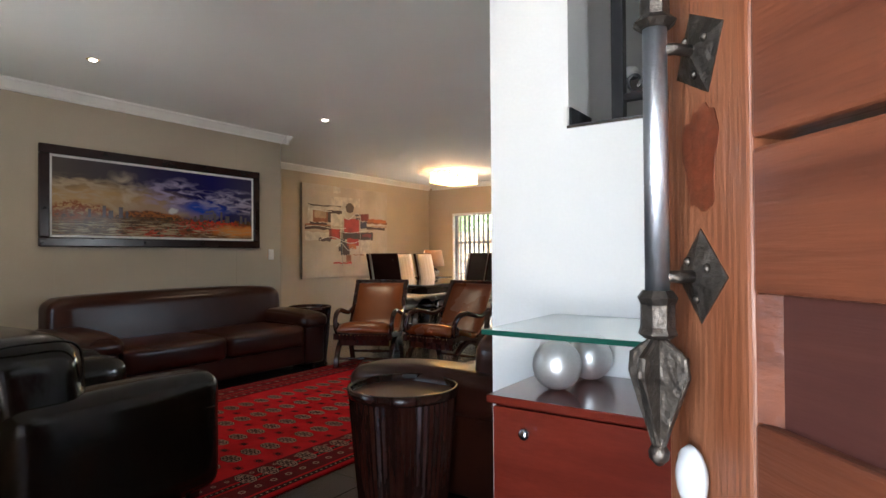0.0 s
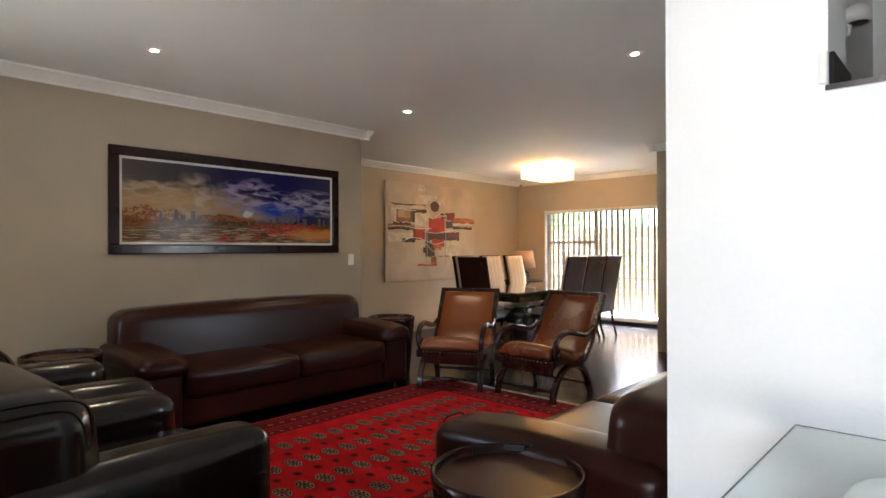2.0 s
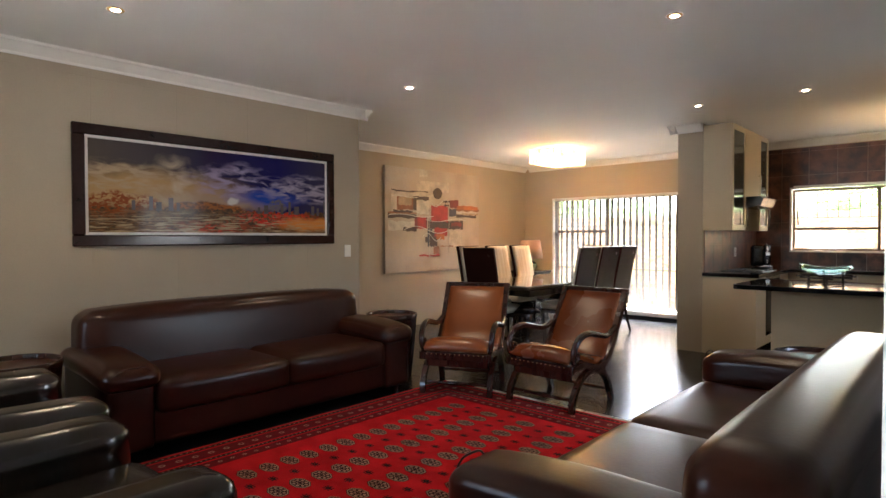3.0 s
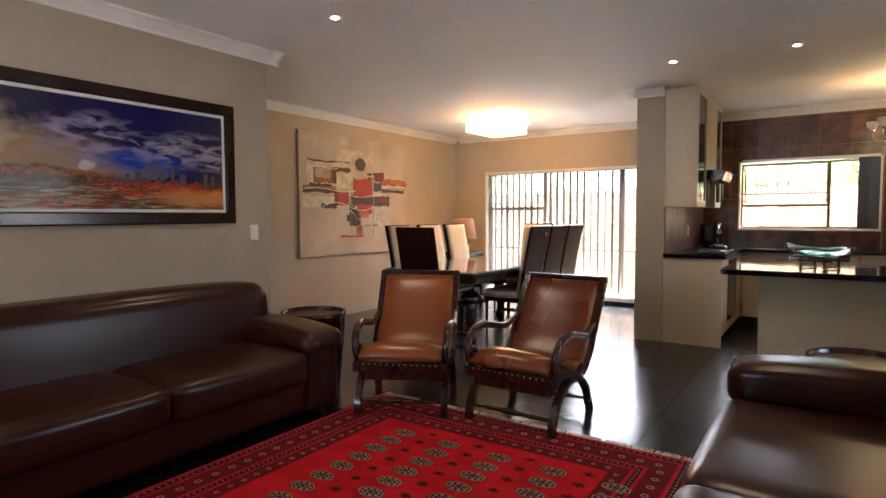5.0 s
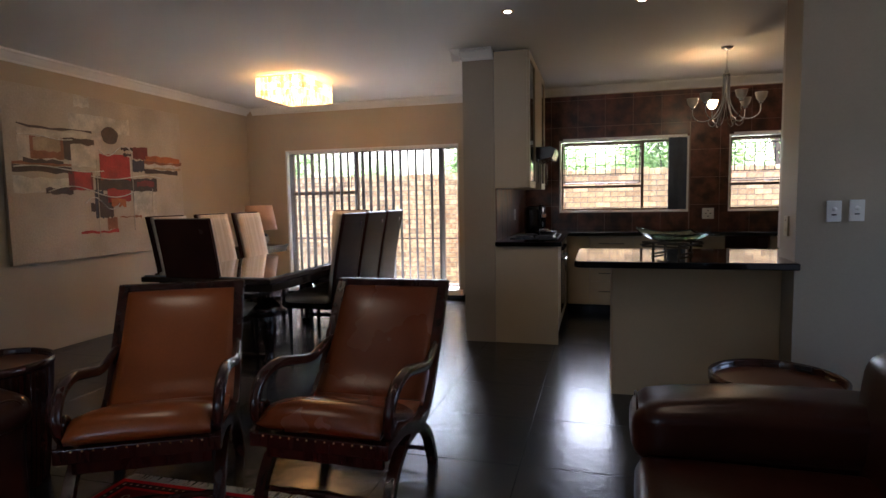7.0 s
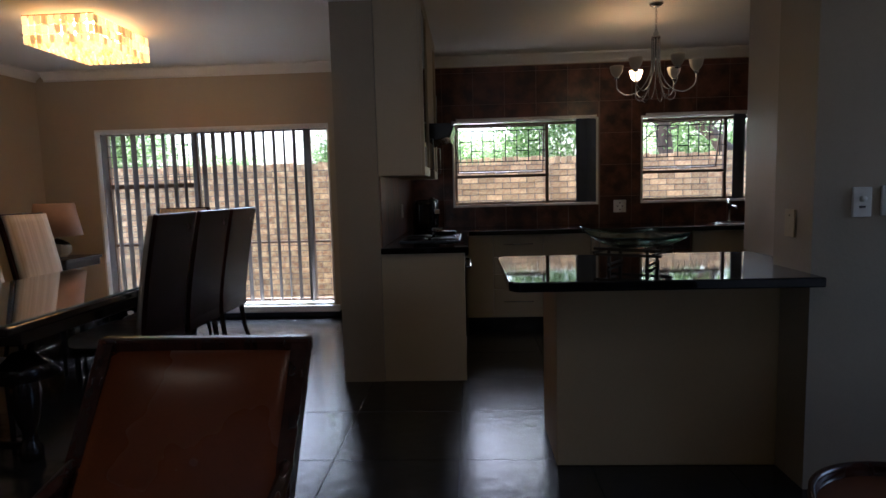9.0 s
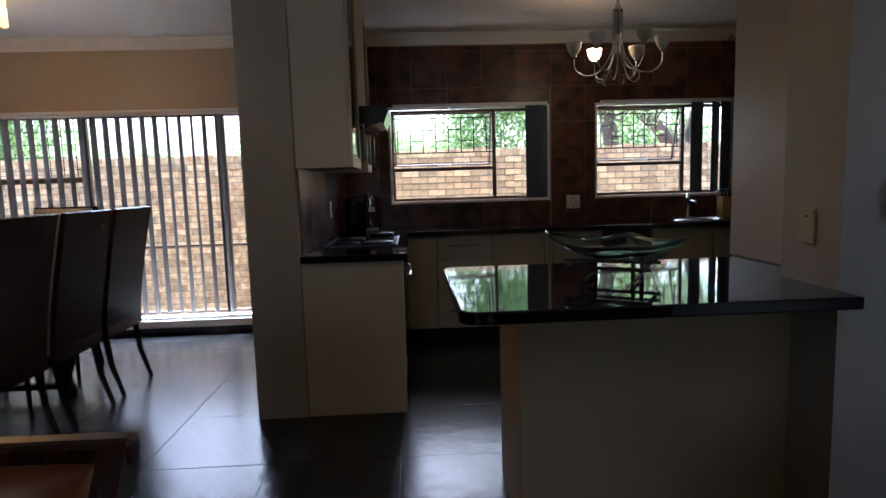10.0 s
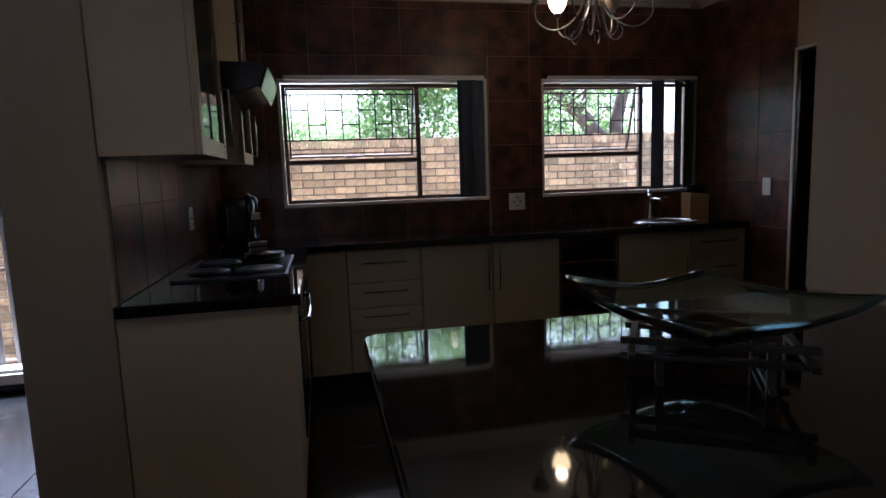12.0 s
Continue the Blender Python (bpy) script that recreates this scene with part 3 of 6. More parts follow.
for k in range(300):
    x = RX0 + 0.005 + k * (RX1 - RX0 - 0.01) / 299
    bend = random.uniform(-0.012, 0.012)
    tube([(x, RY1, 0.006), (x + bend, RY1 + 0.03, 0.004), (x + bend * 1.6, RY1 + 0.055, 0.003)], 0.003, 4, fringe)
tagged(part("fringe", fringe, material("cream_cotton_fringe", (0.62, 0.56, 0.46), 0.9, vary=0.08), rug, "cream cotton fringe"), kind="stuff")

# ---- pictures ----
def painting_city():
    """A wide painted skyline under a stormy sky, made of colour fields on one canvas."""
    m = bpy.data.materials.new("painted_city_sky")
    m.use_nodes = True
    nt = m.node_tree
    n, link = nt.nodes, nt.links.new
    b = n["Principled BSDF"]
    b.inputs["Roughness"].default_value = 0.5
    co = n.new("ShaderNodeTexCoord")
    sep = n.new("ShaderNodeSeparateXYZ")
    link(co.outputs["Object"], sep.inputs[0])

    def ramp(src, stops):
        r = n.new("ShaderNodeValToRGB")
        e = r.color_ramp.elements
        while len(e) < len(stops):
            e.new(0.5)
        for el, (p, c) in zip(e, stops):
            el.position, el.color = p, (*c, 1)
        link(src, r.inputs[0])
        return r.outputs[0]

    def mapped(src, lo, hi):
        r = n.new("ShaderNodeMapRange")
        r.inputs[1].default_value, r.inputs[2].default_value = lo, hi
        link(src, r.inputs[0])
        return r.outputs[0]

    def mix(fac, a, c, blend="MIX"):
        r = n.new("ShaderNodeMix")
        r.data_type, r.blend_type = "RGBA", blend
        link(fac, r.inputs[0]) if not isinstance(fac, float) else None
        if isinstance(fac, float):
            r.inputs[0].default_value = fac
        link(a, r.inputs[6])
        link(c, r.inputs[7])
        return r.outputs[2]

    def clouds(sc, st, det=6):
        mp = n.new("ShaderNodeMapping")
        mp.inputs["Scale"].default_value = st
        link(co.outputs["Object"], mp.inputs[0])
        t = n.new("ShaderNodeTexNoise")
        t.inputs["Scale"].default_value, t.inputs["Detail"].default_value = sc, det
        t.inputs["Distortion"].default_value = 0.6
        link(mp.outputs[0], t.inputs["Vector"])
        return t.outputs[0]

    unit = n.new("ShaderNodeVectorMath")
    unit.operation = "MULTIPLY"
    unit.inputs[1].default_value = (0, 1 / 1.972, 1 / 0.656)
    link(co.outputs["Object"], unit.inputs[0])
    warp = n.new("ShaderNodeTexNoise")
    warp.inputs["Scale"].default_value, warp.inputs["Detail"].default_value = 6.0, 5
    link(co.outputs["Object"], warp.inputs["Vector"])
    push = n.new("ShaderNodeVectorMath")
    push.operation = "MULTIPLY_ADD"
    push.inputs[1].default_value = (0, 0.10, 0.16)
    link(warp.outputs["Color"], push.inputs[0])
    link(unit.outputs[0], push.inputs[2])
    along, up = mapped(sep.outputs[1], 0, 1.972), mapped(sep.outputs[2], 0, 0.656)

    def paint(c):
        r = n.new("ShaderNodeRGB")
        r.outputs[0].default_value = (*c, 1)
        return r.outputs[0]

    def blob(cy, cz, wy, wz, soft=1.0, texture=None):
        """How strongly a stroke of paint covers the canvas round a place."""
        off = n.new("ShaderNodeVectorMath")
        off.operation = "SUBTRACT"
        off.inputs[1].default_value = (0, cy + 0.05, cz + 0.08)
        link(push.outputs[0], off.inputs[0])
        size = n.new("ShaderNodeVectorMath")
        size.operation = "MULTIPLY"
        size.inputs[1].default_value = (0, 1 / wy, 1 / wz)
        link(off.outputs[0], size.inputs[0])
        g = n.new("ShaderNodeTexGradient")
        g.gradient_type = "SPHERICAL"
        link(size.outputs[0], g.inputs[0])
        out = mapped(g.outputs["Fac"], 0.0, soft)
        if texture is not None:
            mu = n.new("ShaderNodeMath")
            mu.operation = "MULTIPLY"
            link(out, mu.inputs[0])
            link(texture, mu.inputs[1])
            out = mu.outputs[0]
        return out

    puffs = ramp(clouds(5.0, (1, 1, 1.9), 8), [(0.40, (0, 0, 0)), (0.62, (1, 1, 1))])
    wisps = ramp(clouds(6.0, (1, 1, 3.4), 8), [(0.42, (0, 0, 0)), (0.60, (1, 1, 1))])
    speck = ramp(clouds(30.0, (1, 1, 1.6), 4), [(0.42, (0, 0, 0)), (0.56, (1, 1, 1))])
    c = ramp(along, [(0.0, (0.075, 0.06, 0.05)), (0.25, (0.045, 0.038, 0.045)), (0.45, (0.018, 0.014, 0.05)), (0.75, (0.010, 0.009, 0.07)), (1.0, (0.035, 0.03, 0.06))])
    c = mix(blob(0.18, 0.46, 0.55, 0.30, 0.6), c, paint((0.33, 0.21, 0.09)))
    c = mix(blob(0.50, 0.40, 0.36, 0.16, 0.6), c, paint((0.28, 0.19, 0.12)))
    c = mix(blob(0.29, 0.62, 0.14, 0.30, 0.6, puffs), c, paint((0.42, 0.34, 0.24)))
    c = mix(blob(0.08, 0.60, 0.22, 0.22, 0.5, wisps), c, paint((0.34, 0.26, 0.17)))
    c = mix(blob(0.70, 0.46, 0.22, 0.16, 0.7), c, paint((0.012, 0.045, 0.30)))
    c = mix(blob(0.55, 0.64, 0.24, 0.26, 0.5, wisps), c, paint((0.26, 0.22, 0.32)))
    c = mix(blob(0.90, 0.60, 0.24, 0.22, 0.4, wisps), c, paint((0.27, 0.24, 0.30)))
    c = mix(blob(0.535, 0.40, 0.026, 0.055, 0.4), c, paint((0.45, 0.43, 0.40)))
    hill = mix(speck, paint((0.26, 0.085, 0.02)), paint((0.10, 0.04, 0.018)))
    c = mix(blob(0.42, 0.20, 0.20, 0.20, 0.12), c, hill)
    c = mix(blob(0.10, 0.30, 0.16, 0.16, 0.25, speck), c, paint((0.17, 0.042, 0.012)))
    c = mix(blob(0.74, 0.36, 0.06, 0.12, 0.3, speck), c, paint((0.10, 0.09, 0.11)))
    zone = ramp(clouds(16.0, (1, 1, 2.4), 6), [(0.32, (0.03, 0.02, 0.015)), (0.45, (0.12, 0.06, 0.022)), (0.55, (0.04, 0.026, 0.018)), (0.64, (0.14, 0.07, 0.028)), (0.74, (0.22, 0.14, 0.07))])
    town = mix(blob(0.04, 0.30, 0.20, 0.16, 0.6, speck), zone, paint((0.20, 0.05, 0.012)))
    town = mix(blob(0.76, 0.19, 0.26, 0.13, 0.5, speck), town, paint((0.42, 0.03, 0.018)))
    town = mix(blob(0.97, 0.12, 0.26, 0.12, 0.5), town, paint((0.46, 0.17, 0.035)))
    town = mix(blob(0.45, 0.05, 0.22, 0.12, 0.7, speck), town, paint((0.34, 0.045, 0.02)))
    lanes = ramp(clouds(8.0, (1, 0.8, 12), 5), [(0.50, (0, 0, 0)), (0.57, (1, 1, 1))])
    town = mix(blob(0.40, 0.06, 0.80, 0.20, 0.5, lanes), town, paint((0.30, 0.23, 0.13)))
    edge = n.new("ShaderNodeMath")
    edge.operation = "MULTIPLY_ADD"
    edge.inputs[1].default_value, edge.inputs[2].default_value = 0.16, 0.20
    link(clouds(24.0, (1, 1, 0.01), 5), edge.inputs[0])
    lower = n.new("ShaderNodeMath")
    lower.operation = "LESS_THAN"
    link(up, lower.inputs[0])
    link(edge.outputs[0], lower.inputs[1])
    link(mix(lower.outputs[0], c, town), b.inputs["Base Color"])
    b.inputs["Roughness"].default_value = 0.10
    b.inputs["Specular IOR Level"].default_value = 0.12
    return m


CITY = thing("framed_painting", "wide framed painting of a city skyline under stormy blue sky", "painting", pose(-5.398, 1.836, 1.238))
FRAMEW = material("dark_frame_wood", (0.020, 0.008, 0.006), 0.16, vary=0.1, scale=5, fine=40, bump=0.02, spec=0.3)
cw, chh, fw = 2.168, 0.852, 0.078
for nm, a in (("frame_bar", (0, cw, 0, fw)), ("frame_bar", (0, cw, chh - fw, chh)), ("frame_bar", (0, fw, fw, chh - fw)), ("frame_bar", (cw - fw, cw, fw, chh - fw))):
    part(nm, block(0.0, 0.034, a[0], a[1], a[2], a[3], 0.009, 3), FRAMEW, CITY, "dark wood frame bar")
for a in ((fw, cw - fw, fw, fw + 0.02), (fw, cw - fw, chh - fw - 0.02, chh - fw), (fw, fw + 0.02, fw + 0.02, chh - fw - 0.02), (cw - fw - 0.02, cw - fw, fw + 0.02, chh - fw - 0.02)):
    part("slip", block(0.002, 0.020, *a, 0.003, 1), material("silver_slip", (0.58, 0.56, 0.53), 0.4, metal=0.2, vary=0.05), CITY, "pale inner slip")
canvas = part("canvas", block(0.0, 0.012, 0, cw - 2 * fw - 0.04, 0, chh - 2 * fw - 0.04), painting_city(), CITY, "painted city skyline")
canvas.location = (0.002, fw + 0.02, fw + 0.02)
TOWERPAINT = material("painted_dark_towers", (0.05, 0.033, 0.035), 0.3, vary=0.15, scale=20)
for y, hgt, wide in ((0.30, 0.055, 0.03), (0.42, 0.09, 0.035), (0.47, 0.05, 0.05), (0.56, 0.085, 0.045), (0.62, 0.05, 0.03), (1.30, 0.04, 0.03), (1.36, 0.06, 0.05), (1.52, 0.07, 0.035), (1.60, 0.10, 0.03), (1.66, 0.06, 0.06), (1.84, 0.07, 0.04), (1.90, 0.055, 0.03), (1.975, 0.12, 0.035)):
    part("painted_tower", block(0.0141, 0.0146, y + fw, y + fw + wide * 0.8, fw + 0.185, fw + 0.20 + hgt), TOWERPAINT, CITY, "dark painted tower")

ABS = thing("abstract_canvas", "square abstract canvas in beige with red and black strokes", "painting", pose(-6.928, 5.985, 0.79))
part("canvas", block(0, 0.035, 0, 2.06, 0, 1.515, 0.004), material("painted_beige_canvas", (0.50, 0.43, 0.34), 0.55, vary=0.10, scale=2.4, fine=60, bump=0.06, second=(0.40, 0.33, 0.25)), ABS, "beige painted canvas")
INKS = {k: material("paint_" + k, c, 0.45, vary=0.14, scale=9, fine=50, bump=0.08) for k, c in dict(red=(0.42, 0.03, 0.02), dark=(0.06, 0.03, 0.025), cream=(0.62, 0.57, 0.48), rust=(0.28, 0.10, 0.04), tan=(0.45, 0.32, 0.20), white=(0.75, 0.72, 0.66), maroon=(0.20, 0.025, 0.02), navy=(0.045, 0.045, 0.07), orange=(0.50, 0.14, 0.03), haze=(0.60, 0.53, 0.43)).items()}


def dab(ink, y0, y1, z0, z1, k):
    """A ragged block of paint on the canvas (room coordinates)."""
    n = 7
    bot = [(y0 + (y1 - y0) * i / n, z0 + random.uniform(-0.012, 0.012)) for i in range(n + 1)]
    top = [(y1 - (y1 - y0) * i / n, z1 + random.uniform(-0.012, 0.012)) for i in range(n + 1)]
    part("brush_stroke", prism([(y - 5.985, z - 0.79) for y, z in bot + top], "x", 0.0352, 0.036 + 0.0006 * k), INKS[ink], ABS)


def disc(ink, y, z, ry, rz, k):
    """A rounded dab of paint."""
    pts = [(y + ry * (1 + 0.08 * math.sin(5 * a)) * math.cos(a) - 5.985, z + rz * math.sin(a) - 0.79) for a in [2 * math.pi * i / 18 for i in range(18)]]
    part("brush_stroke", prism(pts, "x", 0.0352, 0.036 + 0.0006 * k), INKS[ink], ABS)


for ink, y0, y1, z0, z1, k in (
        ("cream", 6.04, 6.62, 1.40, 1.53, 0), ("haze", 6.10, 6.95, 1.66, 1.95, 0), ("haze", 7.30, 7.62, 1.15, 1.44, 0), ("haze", 6.60, 7.30, 1.98, 2.14, 0),
        ("rust", 6.21, 6.53, 1.70, 1.885, 1), ("dark", 6.53, 6.86, 1.70, 1.90, 1), ("cream", 6.60, 6.87, 1.645, 1.85, 2), ("tan", 6.24, 6.50, 1.76, 1.88, 2),
        ("dark", 6.04, 6.60, 1.575, 1.635, 1), ("rust", 6.04, 6.60, 1.635, 1.665, 1), ("dark", 6.14, 6.52, 1.655, 1.69, 2),
        ("red", 6.91, 7.28, 1.535, 1.775, 3), ("maroon", 6.56, 6.82, 1.43, 1.60, 1), ("red", 6.62, 6.80, 1.43, 1.60, 2),
        ("maroon", 7.33, 7.53, 1.755, 1.875, 2), ("navy", 7.315, 7.475, 1.63, 1.74, 3), ("orange", 7.50, 8.01, 1.745, 1.80, 2), ("rust", 7.46, 8.04, 1.715, 1.745, 1),
        ("cream", 7.48, 7.98, 1.68, 1.712, 1), ("dark", 7.48, 7.97, 1.615, 1.655, 1), ("tan", 7.60, 8.02, 1.66, 1.68, 2), ("dark", 6.85, 7.33, 1.43, 1.555, 2),
        ("dark", 7.33, 7.64, 1.42, 1.555, 2), ("maroon", 7.36, 7.60, 1.47, 1.53, 3), ("dark", 6.33, 6.60, 1.385, 1.45, 1), ("red", 6.98, 7.27, 1.315, 1.44, 3),
        ("navy", 6.83, 6.93, 1.16, 1.43, 2), ("dark", 6.86, 7.04, 1.165, 1.38, 3), ("orange", 7.02, 7.20, 1.27, 1.35, 4), ("rust", 6.96, 7.08, 1.04, 1.16, 0),
        ("red", 6.655, 7.09, 1.012, 1.034, 2), ("rust", 7.12, 7.40, 1.15, 1.165, 1), ("dark", 6.105, 6.84, 1.962, 1.974, 1), ("cream", 6.665, 6.83, 2.20, 2.295, 1),
        ("dark", 7.18, 7.33, 1.83, 1.86, 3), ("dark", 7.20, 7.31, 1.775, 1.80, 3), ("dark", 6.78, 6.87, 1.22, 1.30, 1)):
    dab(ink, y0, y1, z0, z1, k)
disc("dark", 7.05, 1.965, 0.10, 0.085, 3)
for z, y0, y1, sag in ((1.615, 6.05, 6.95, 0.018), (1.56, 6.80, 7.72, -0.025), (1.41, 6.35, 7.30, 0.05), (1.82, 6.90, 7.32, -0.055), (1.30, 6.72, 7.12, 0.06), (1.885, 6.10, 6.62, 0.012)):
    part("paint_line", tube([(0.0385, y0 - 5.985 + (y1 - y0) * k / 16, z - 0.79 + sag * math.sin(k * 0.39)) for k in range(17)], 0.0065, 5, flat=0.8), INKS["white"], ABS)
for y, z0, z1 in ((6.865, 0.98, 1.72), (7.30, 1.02, 1.80), (7.56, 1.20, 1.45)):
    part("paint_line", tube([(0.0375, y - 5.985, z0 - 0.79), (0.0375, y - 5.975, z1 - 0.79)], 0.004, 5), INKS["cream"], ABS)


OLDPLASTIC = material("yellowed_plastic", (0.44, 0.35, 0.21), 0.4, vary=0.04, bump=0.0)


def switch(name, label, m, kind="dial"):
    s = thing(name, label, {"socket": "socket", "intercom": "intercom"}.get(kind, "light switch"), m)
    part("plate", block(-0.036, 0.036, -0.010, 0.0, -0.058, 0.058, 0.003), OLDPLASTIC if kind == "intercom" else PLASTIC, s)
    if kind == "dial":
        part("dial", moved(lathe([(0.012, 0), (0.011, 0.012)], 20), pose(0, -0.010, 0.012, 90, 0, 0)), PLASTIC, s, smooth=True)
        part("mark", block(-0.012, 0.012, -0.0108, -0.0098, -0.022, -0.016), BLACKPLASTIC, s)
    elif kind == "intercom":
        part("button", block(-0.006, 0.006, -0.0125, -0.0098, -0.030, -0.018, 0.001, 1), OLDPLASTIC, s)
        part("lens", block(-0.004, 0.004, -0.0112, -0.0098, 0.030, 0.036), BLACKPLASTIC, s)
    elif kind == "rocker":
        for k in (-0.022, 0.018):
            part("rocker", block(-0.014, 0.014, -0.0145, -0.009, k - 0.014, k + 0.016, 0.002), PLASTIC, s)
    else:
        for x, z in ((0, 0.03), (-0.014, 0.0), (0.014, 0.0), (0.0, -0.03)):
            part("pin_hole", block(x - 0.004, x + 0.004, -0.0112, -0.0098, z - 0.005, z + 0.005), BLACKPLASTIC, s)
    return s


switch("light_switch", "white plastic light switch on the panelled wall", pose(-5.399, 4.18, 1.166, 0, 0, 90), "rocker")
switch("dimmer_switch", "white dimmer switch with a round dial", pose(-0.993, 5.959, 1.178))
switch("dimmer_switch", "white dimmer switch with a round dial", pose(-0.884, 5.959, 1.182))
switch("intercom_plate", "yellowed plastic intercom plate above the bar", pose(-1.173, 6.106, 1.092, 0, 0, -90), "intercom")


# ---- entrance: front door, cabinet, glass shelf, barred opening ----
door = thing("front_door", "varnished red-brown wooden front door standing half open", "door", pose(0.496, -0.183, 0, 0, 0, 133))
DW = 0.955
part("stile", block(0.0, 0.132, -0.022, 0.022, 0.01, 2.03, 0.004), DOORWOOD, door)
part("stile", block(DW - 0.132, DW, -0.022, 0.022, 0.01, 2.03, 0.004), DOORWOOD, door)
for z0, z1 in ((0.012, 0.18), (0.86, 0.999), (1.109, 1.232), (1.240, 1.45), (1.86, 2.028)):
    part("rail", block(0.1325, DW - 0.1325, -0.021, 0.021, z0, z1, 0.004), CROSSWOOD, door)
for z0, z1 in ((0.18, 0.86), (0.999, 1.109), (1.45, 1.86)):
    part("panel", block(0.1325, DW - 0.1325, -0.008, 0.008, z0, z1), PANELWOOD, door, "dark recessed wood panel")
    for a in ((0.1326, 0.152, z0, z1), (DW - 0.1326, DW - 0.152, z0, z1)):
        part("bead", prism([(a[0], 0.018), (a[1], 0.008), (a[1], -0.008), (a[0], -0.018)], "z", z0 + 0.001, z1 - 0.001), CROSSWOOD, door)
SATIN = material("satin_steel", (0.58, 0.62, 0.68), 0.38, metal=1.0, vary=0.05, scale=8, fine=160, bump=0.02)
PORCELAIN = material("white_porcelain", (0.40, 0.41, 0.41), 0.16, vary=0.03, scale=30, bump=0.0)
# pull handle on the side that looks to the way in
HX, HY = 0.897, 0.066
pull = part("pull_handle", tube([(HX, HY, 1.105), (HX, HY, 1.375)], 0.0115, 20), SATIN, door, "polished steel pull bar", smooth=True)
part("collar", lathe([(0.0135, 1.062), (0.019, 1.066), (0.0165, 1.073), (0.0165, 1.094), (0.0195, 1.101), (0.0145, 1.108)], 8, (HX, HY)), IRON, pull, "hammered iron collar")
part("collar", lathe([(0.0145, 1.360), (0.021, 1.366), (0.0145, 1.372), (0.0135, 1.42)], 8, (HX, HY)), IRON, pull, "hammered iron collar")
leaf = bmesh.new()
for a in (0, 90):
    b2 = prism([(-0.008, 0.0), (-0.030, -0.016), (-0.032, -0.035), (-0.018, -0.070), (-0.006, -0.105), (0.006, -0.105), (0.018, -0.070), (0.032, -0.035), (0.030, -0.016), (0.008, 0.0)], "y", -0.004, 0.004, 0.002, 1)
    moved(b2, pose(HX, HY, 1.062, 0, 0, a + 30))
    me = bpy.data.meshes.new("tmp")
    b2.to_mesh(me)
    b2.free()
    leaf.from_mesh(me)
    bpy.data.meshes.remove(me)
part("spear_finial", leaf, IRON, pull, "hammered iron leaf finial")
part("finial_ball", lathe([(0.003, 0.940), (0.009, 0.946), (0.010, 0.953), (0.005, 0.962)], 12, (HX, HY)), IRON, pull, smooth=True)
for z, turn in ((1.121, 0), (1.339, -20)):
    bm = bmesh.new()
    mid = bm.verts.new((0.893, 0.034, z))
    ring = [bm.verts.new((0.893 + 0.041 * math.cos(radians(a + turn)), 0.023, z + 0.046 * math.sin(radians(a + turn)))) for a in (0, 90, 180, 270)]
    back = [bm.verts.new((v.co.x, 0.020, v.co.z)) for v in ring]
    for k in range(4):
        bm.faces.new((mid, ring[k], ring[(k + 1) % 4]))
        bm.faces.new((ring[k], back[k], back[(k + 1) % 4], ring[(k + 1) % 4]))
    plate = part("fixing_plate", bm, IRON, door, "diamond-shaped hammered iron plate")
    part("bracket", tube([(0.893, 0.03, z), (0.888, 0.050, z), (HX, HY, z)], 0.006, 8), IRON, plate, smooth=True)
    for dx, dz in ((-0.017, 0.008), (0.014, 0.014), (0.0, -0.022)):
        part("rivet", moved(lathe([(0.005, 0), (0.004, 0.003), (0.001, 0.005)], 8), pose(0.893 + dx, 0.027, z + dz, -90, 0, 0)), IRON, plate, smooth=True)
oval = moved(lathe([(0.004, 0.0), (0.013, 0.004), (0.021, 0.012), (0.024, 0.020), (0.021, 0.029), (0.012, 0.036), (0.003, 0.039)], 24), Matrix.Diagonal((0.85, 1.3, 0.7, 1)))
part("oval_knob", moved(oval, pose(0.893, 0.021, 0.928, -90, 0, 0)), PORCELAIN, door, "oval white porcelain knob", smooth=True)
scar = bmesh.new()
flat_pts = []
for k in range(48):
    a = 2 * math.pi * k / 48
    swell = 1 + 0.12 * math.sin(3 * a + 0.6) + 0.07 * math.sin(5 * a) + 0.04 * math.sin(11 * a + 1)
    flat_pts.append((0.027 * swell * math.copysign(abs(math.cos(a)) ** 0.75, math.cos(a)), 0.050 * swell * math.copysign(abs(math.sin(a)) ** 0.85, math.sin(a))))
prism([(0.893 + u, 1.2375 + v) for u, v in flat_pts], "y", 0.0215, 0.0226, bm=scar)
part("worn_patch", scar, material("reddish_bare_varnish", (0.095, 0.021, 0.008), 0.35, vary=0.16, scale=40, fine=80, bump=0.03), door, "reddish worn varnish patch")
for z in (0.25, 1.05, 1.8):
    part("hinge", lathe([(0.009, z - 0.05), (0.009, z + 0.05)], 12, (-0.006, -0.012)), STEEL, door)
for nm, a in (("door_frame_jamb", (-0.47, -0.43)), ("door_frame_jamb", (0.50, 0.54))):
    structure(nm, block(a[0] - (0.04 if a[0] < 0 else 0), a[1] - (0.04 if a[0] < 0 else 0), -0.44, -0.26, 0, 2.06, 0.004), DOORWOOD, "varnished wooden front door jamb", "door frame")

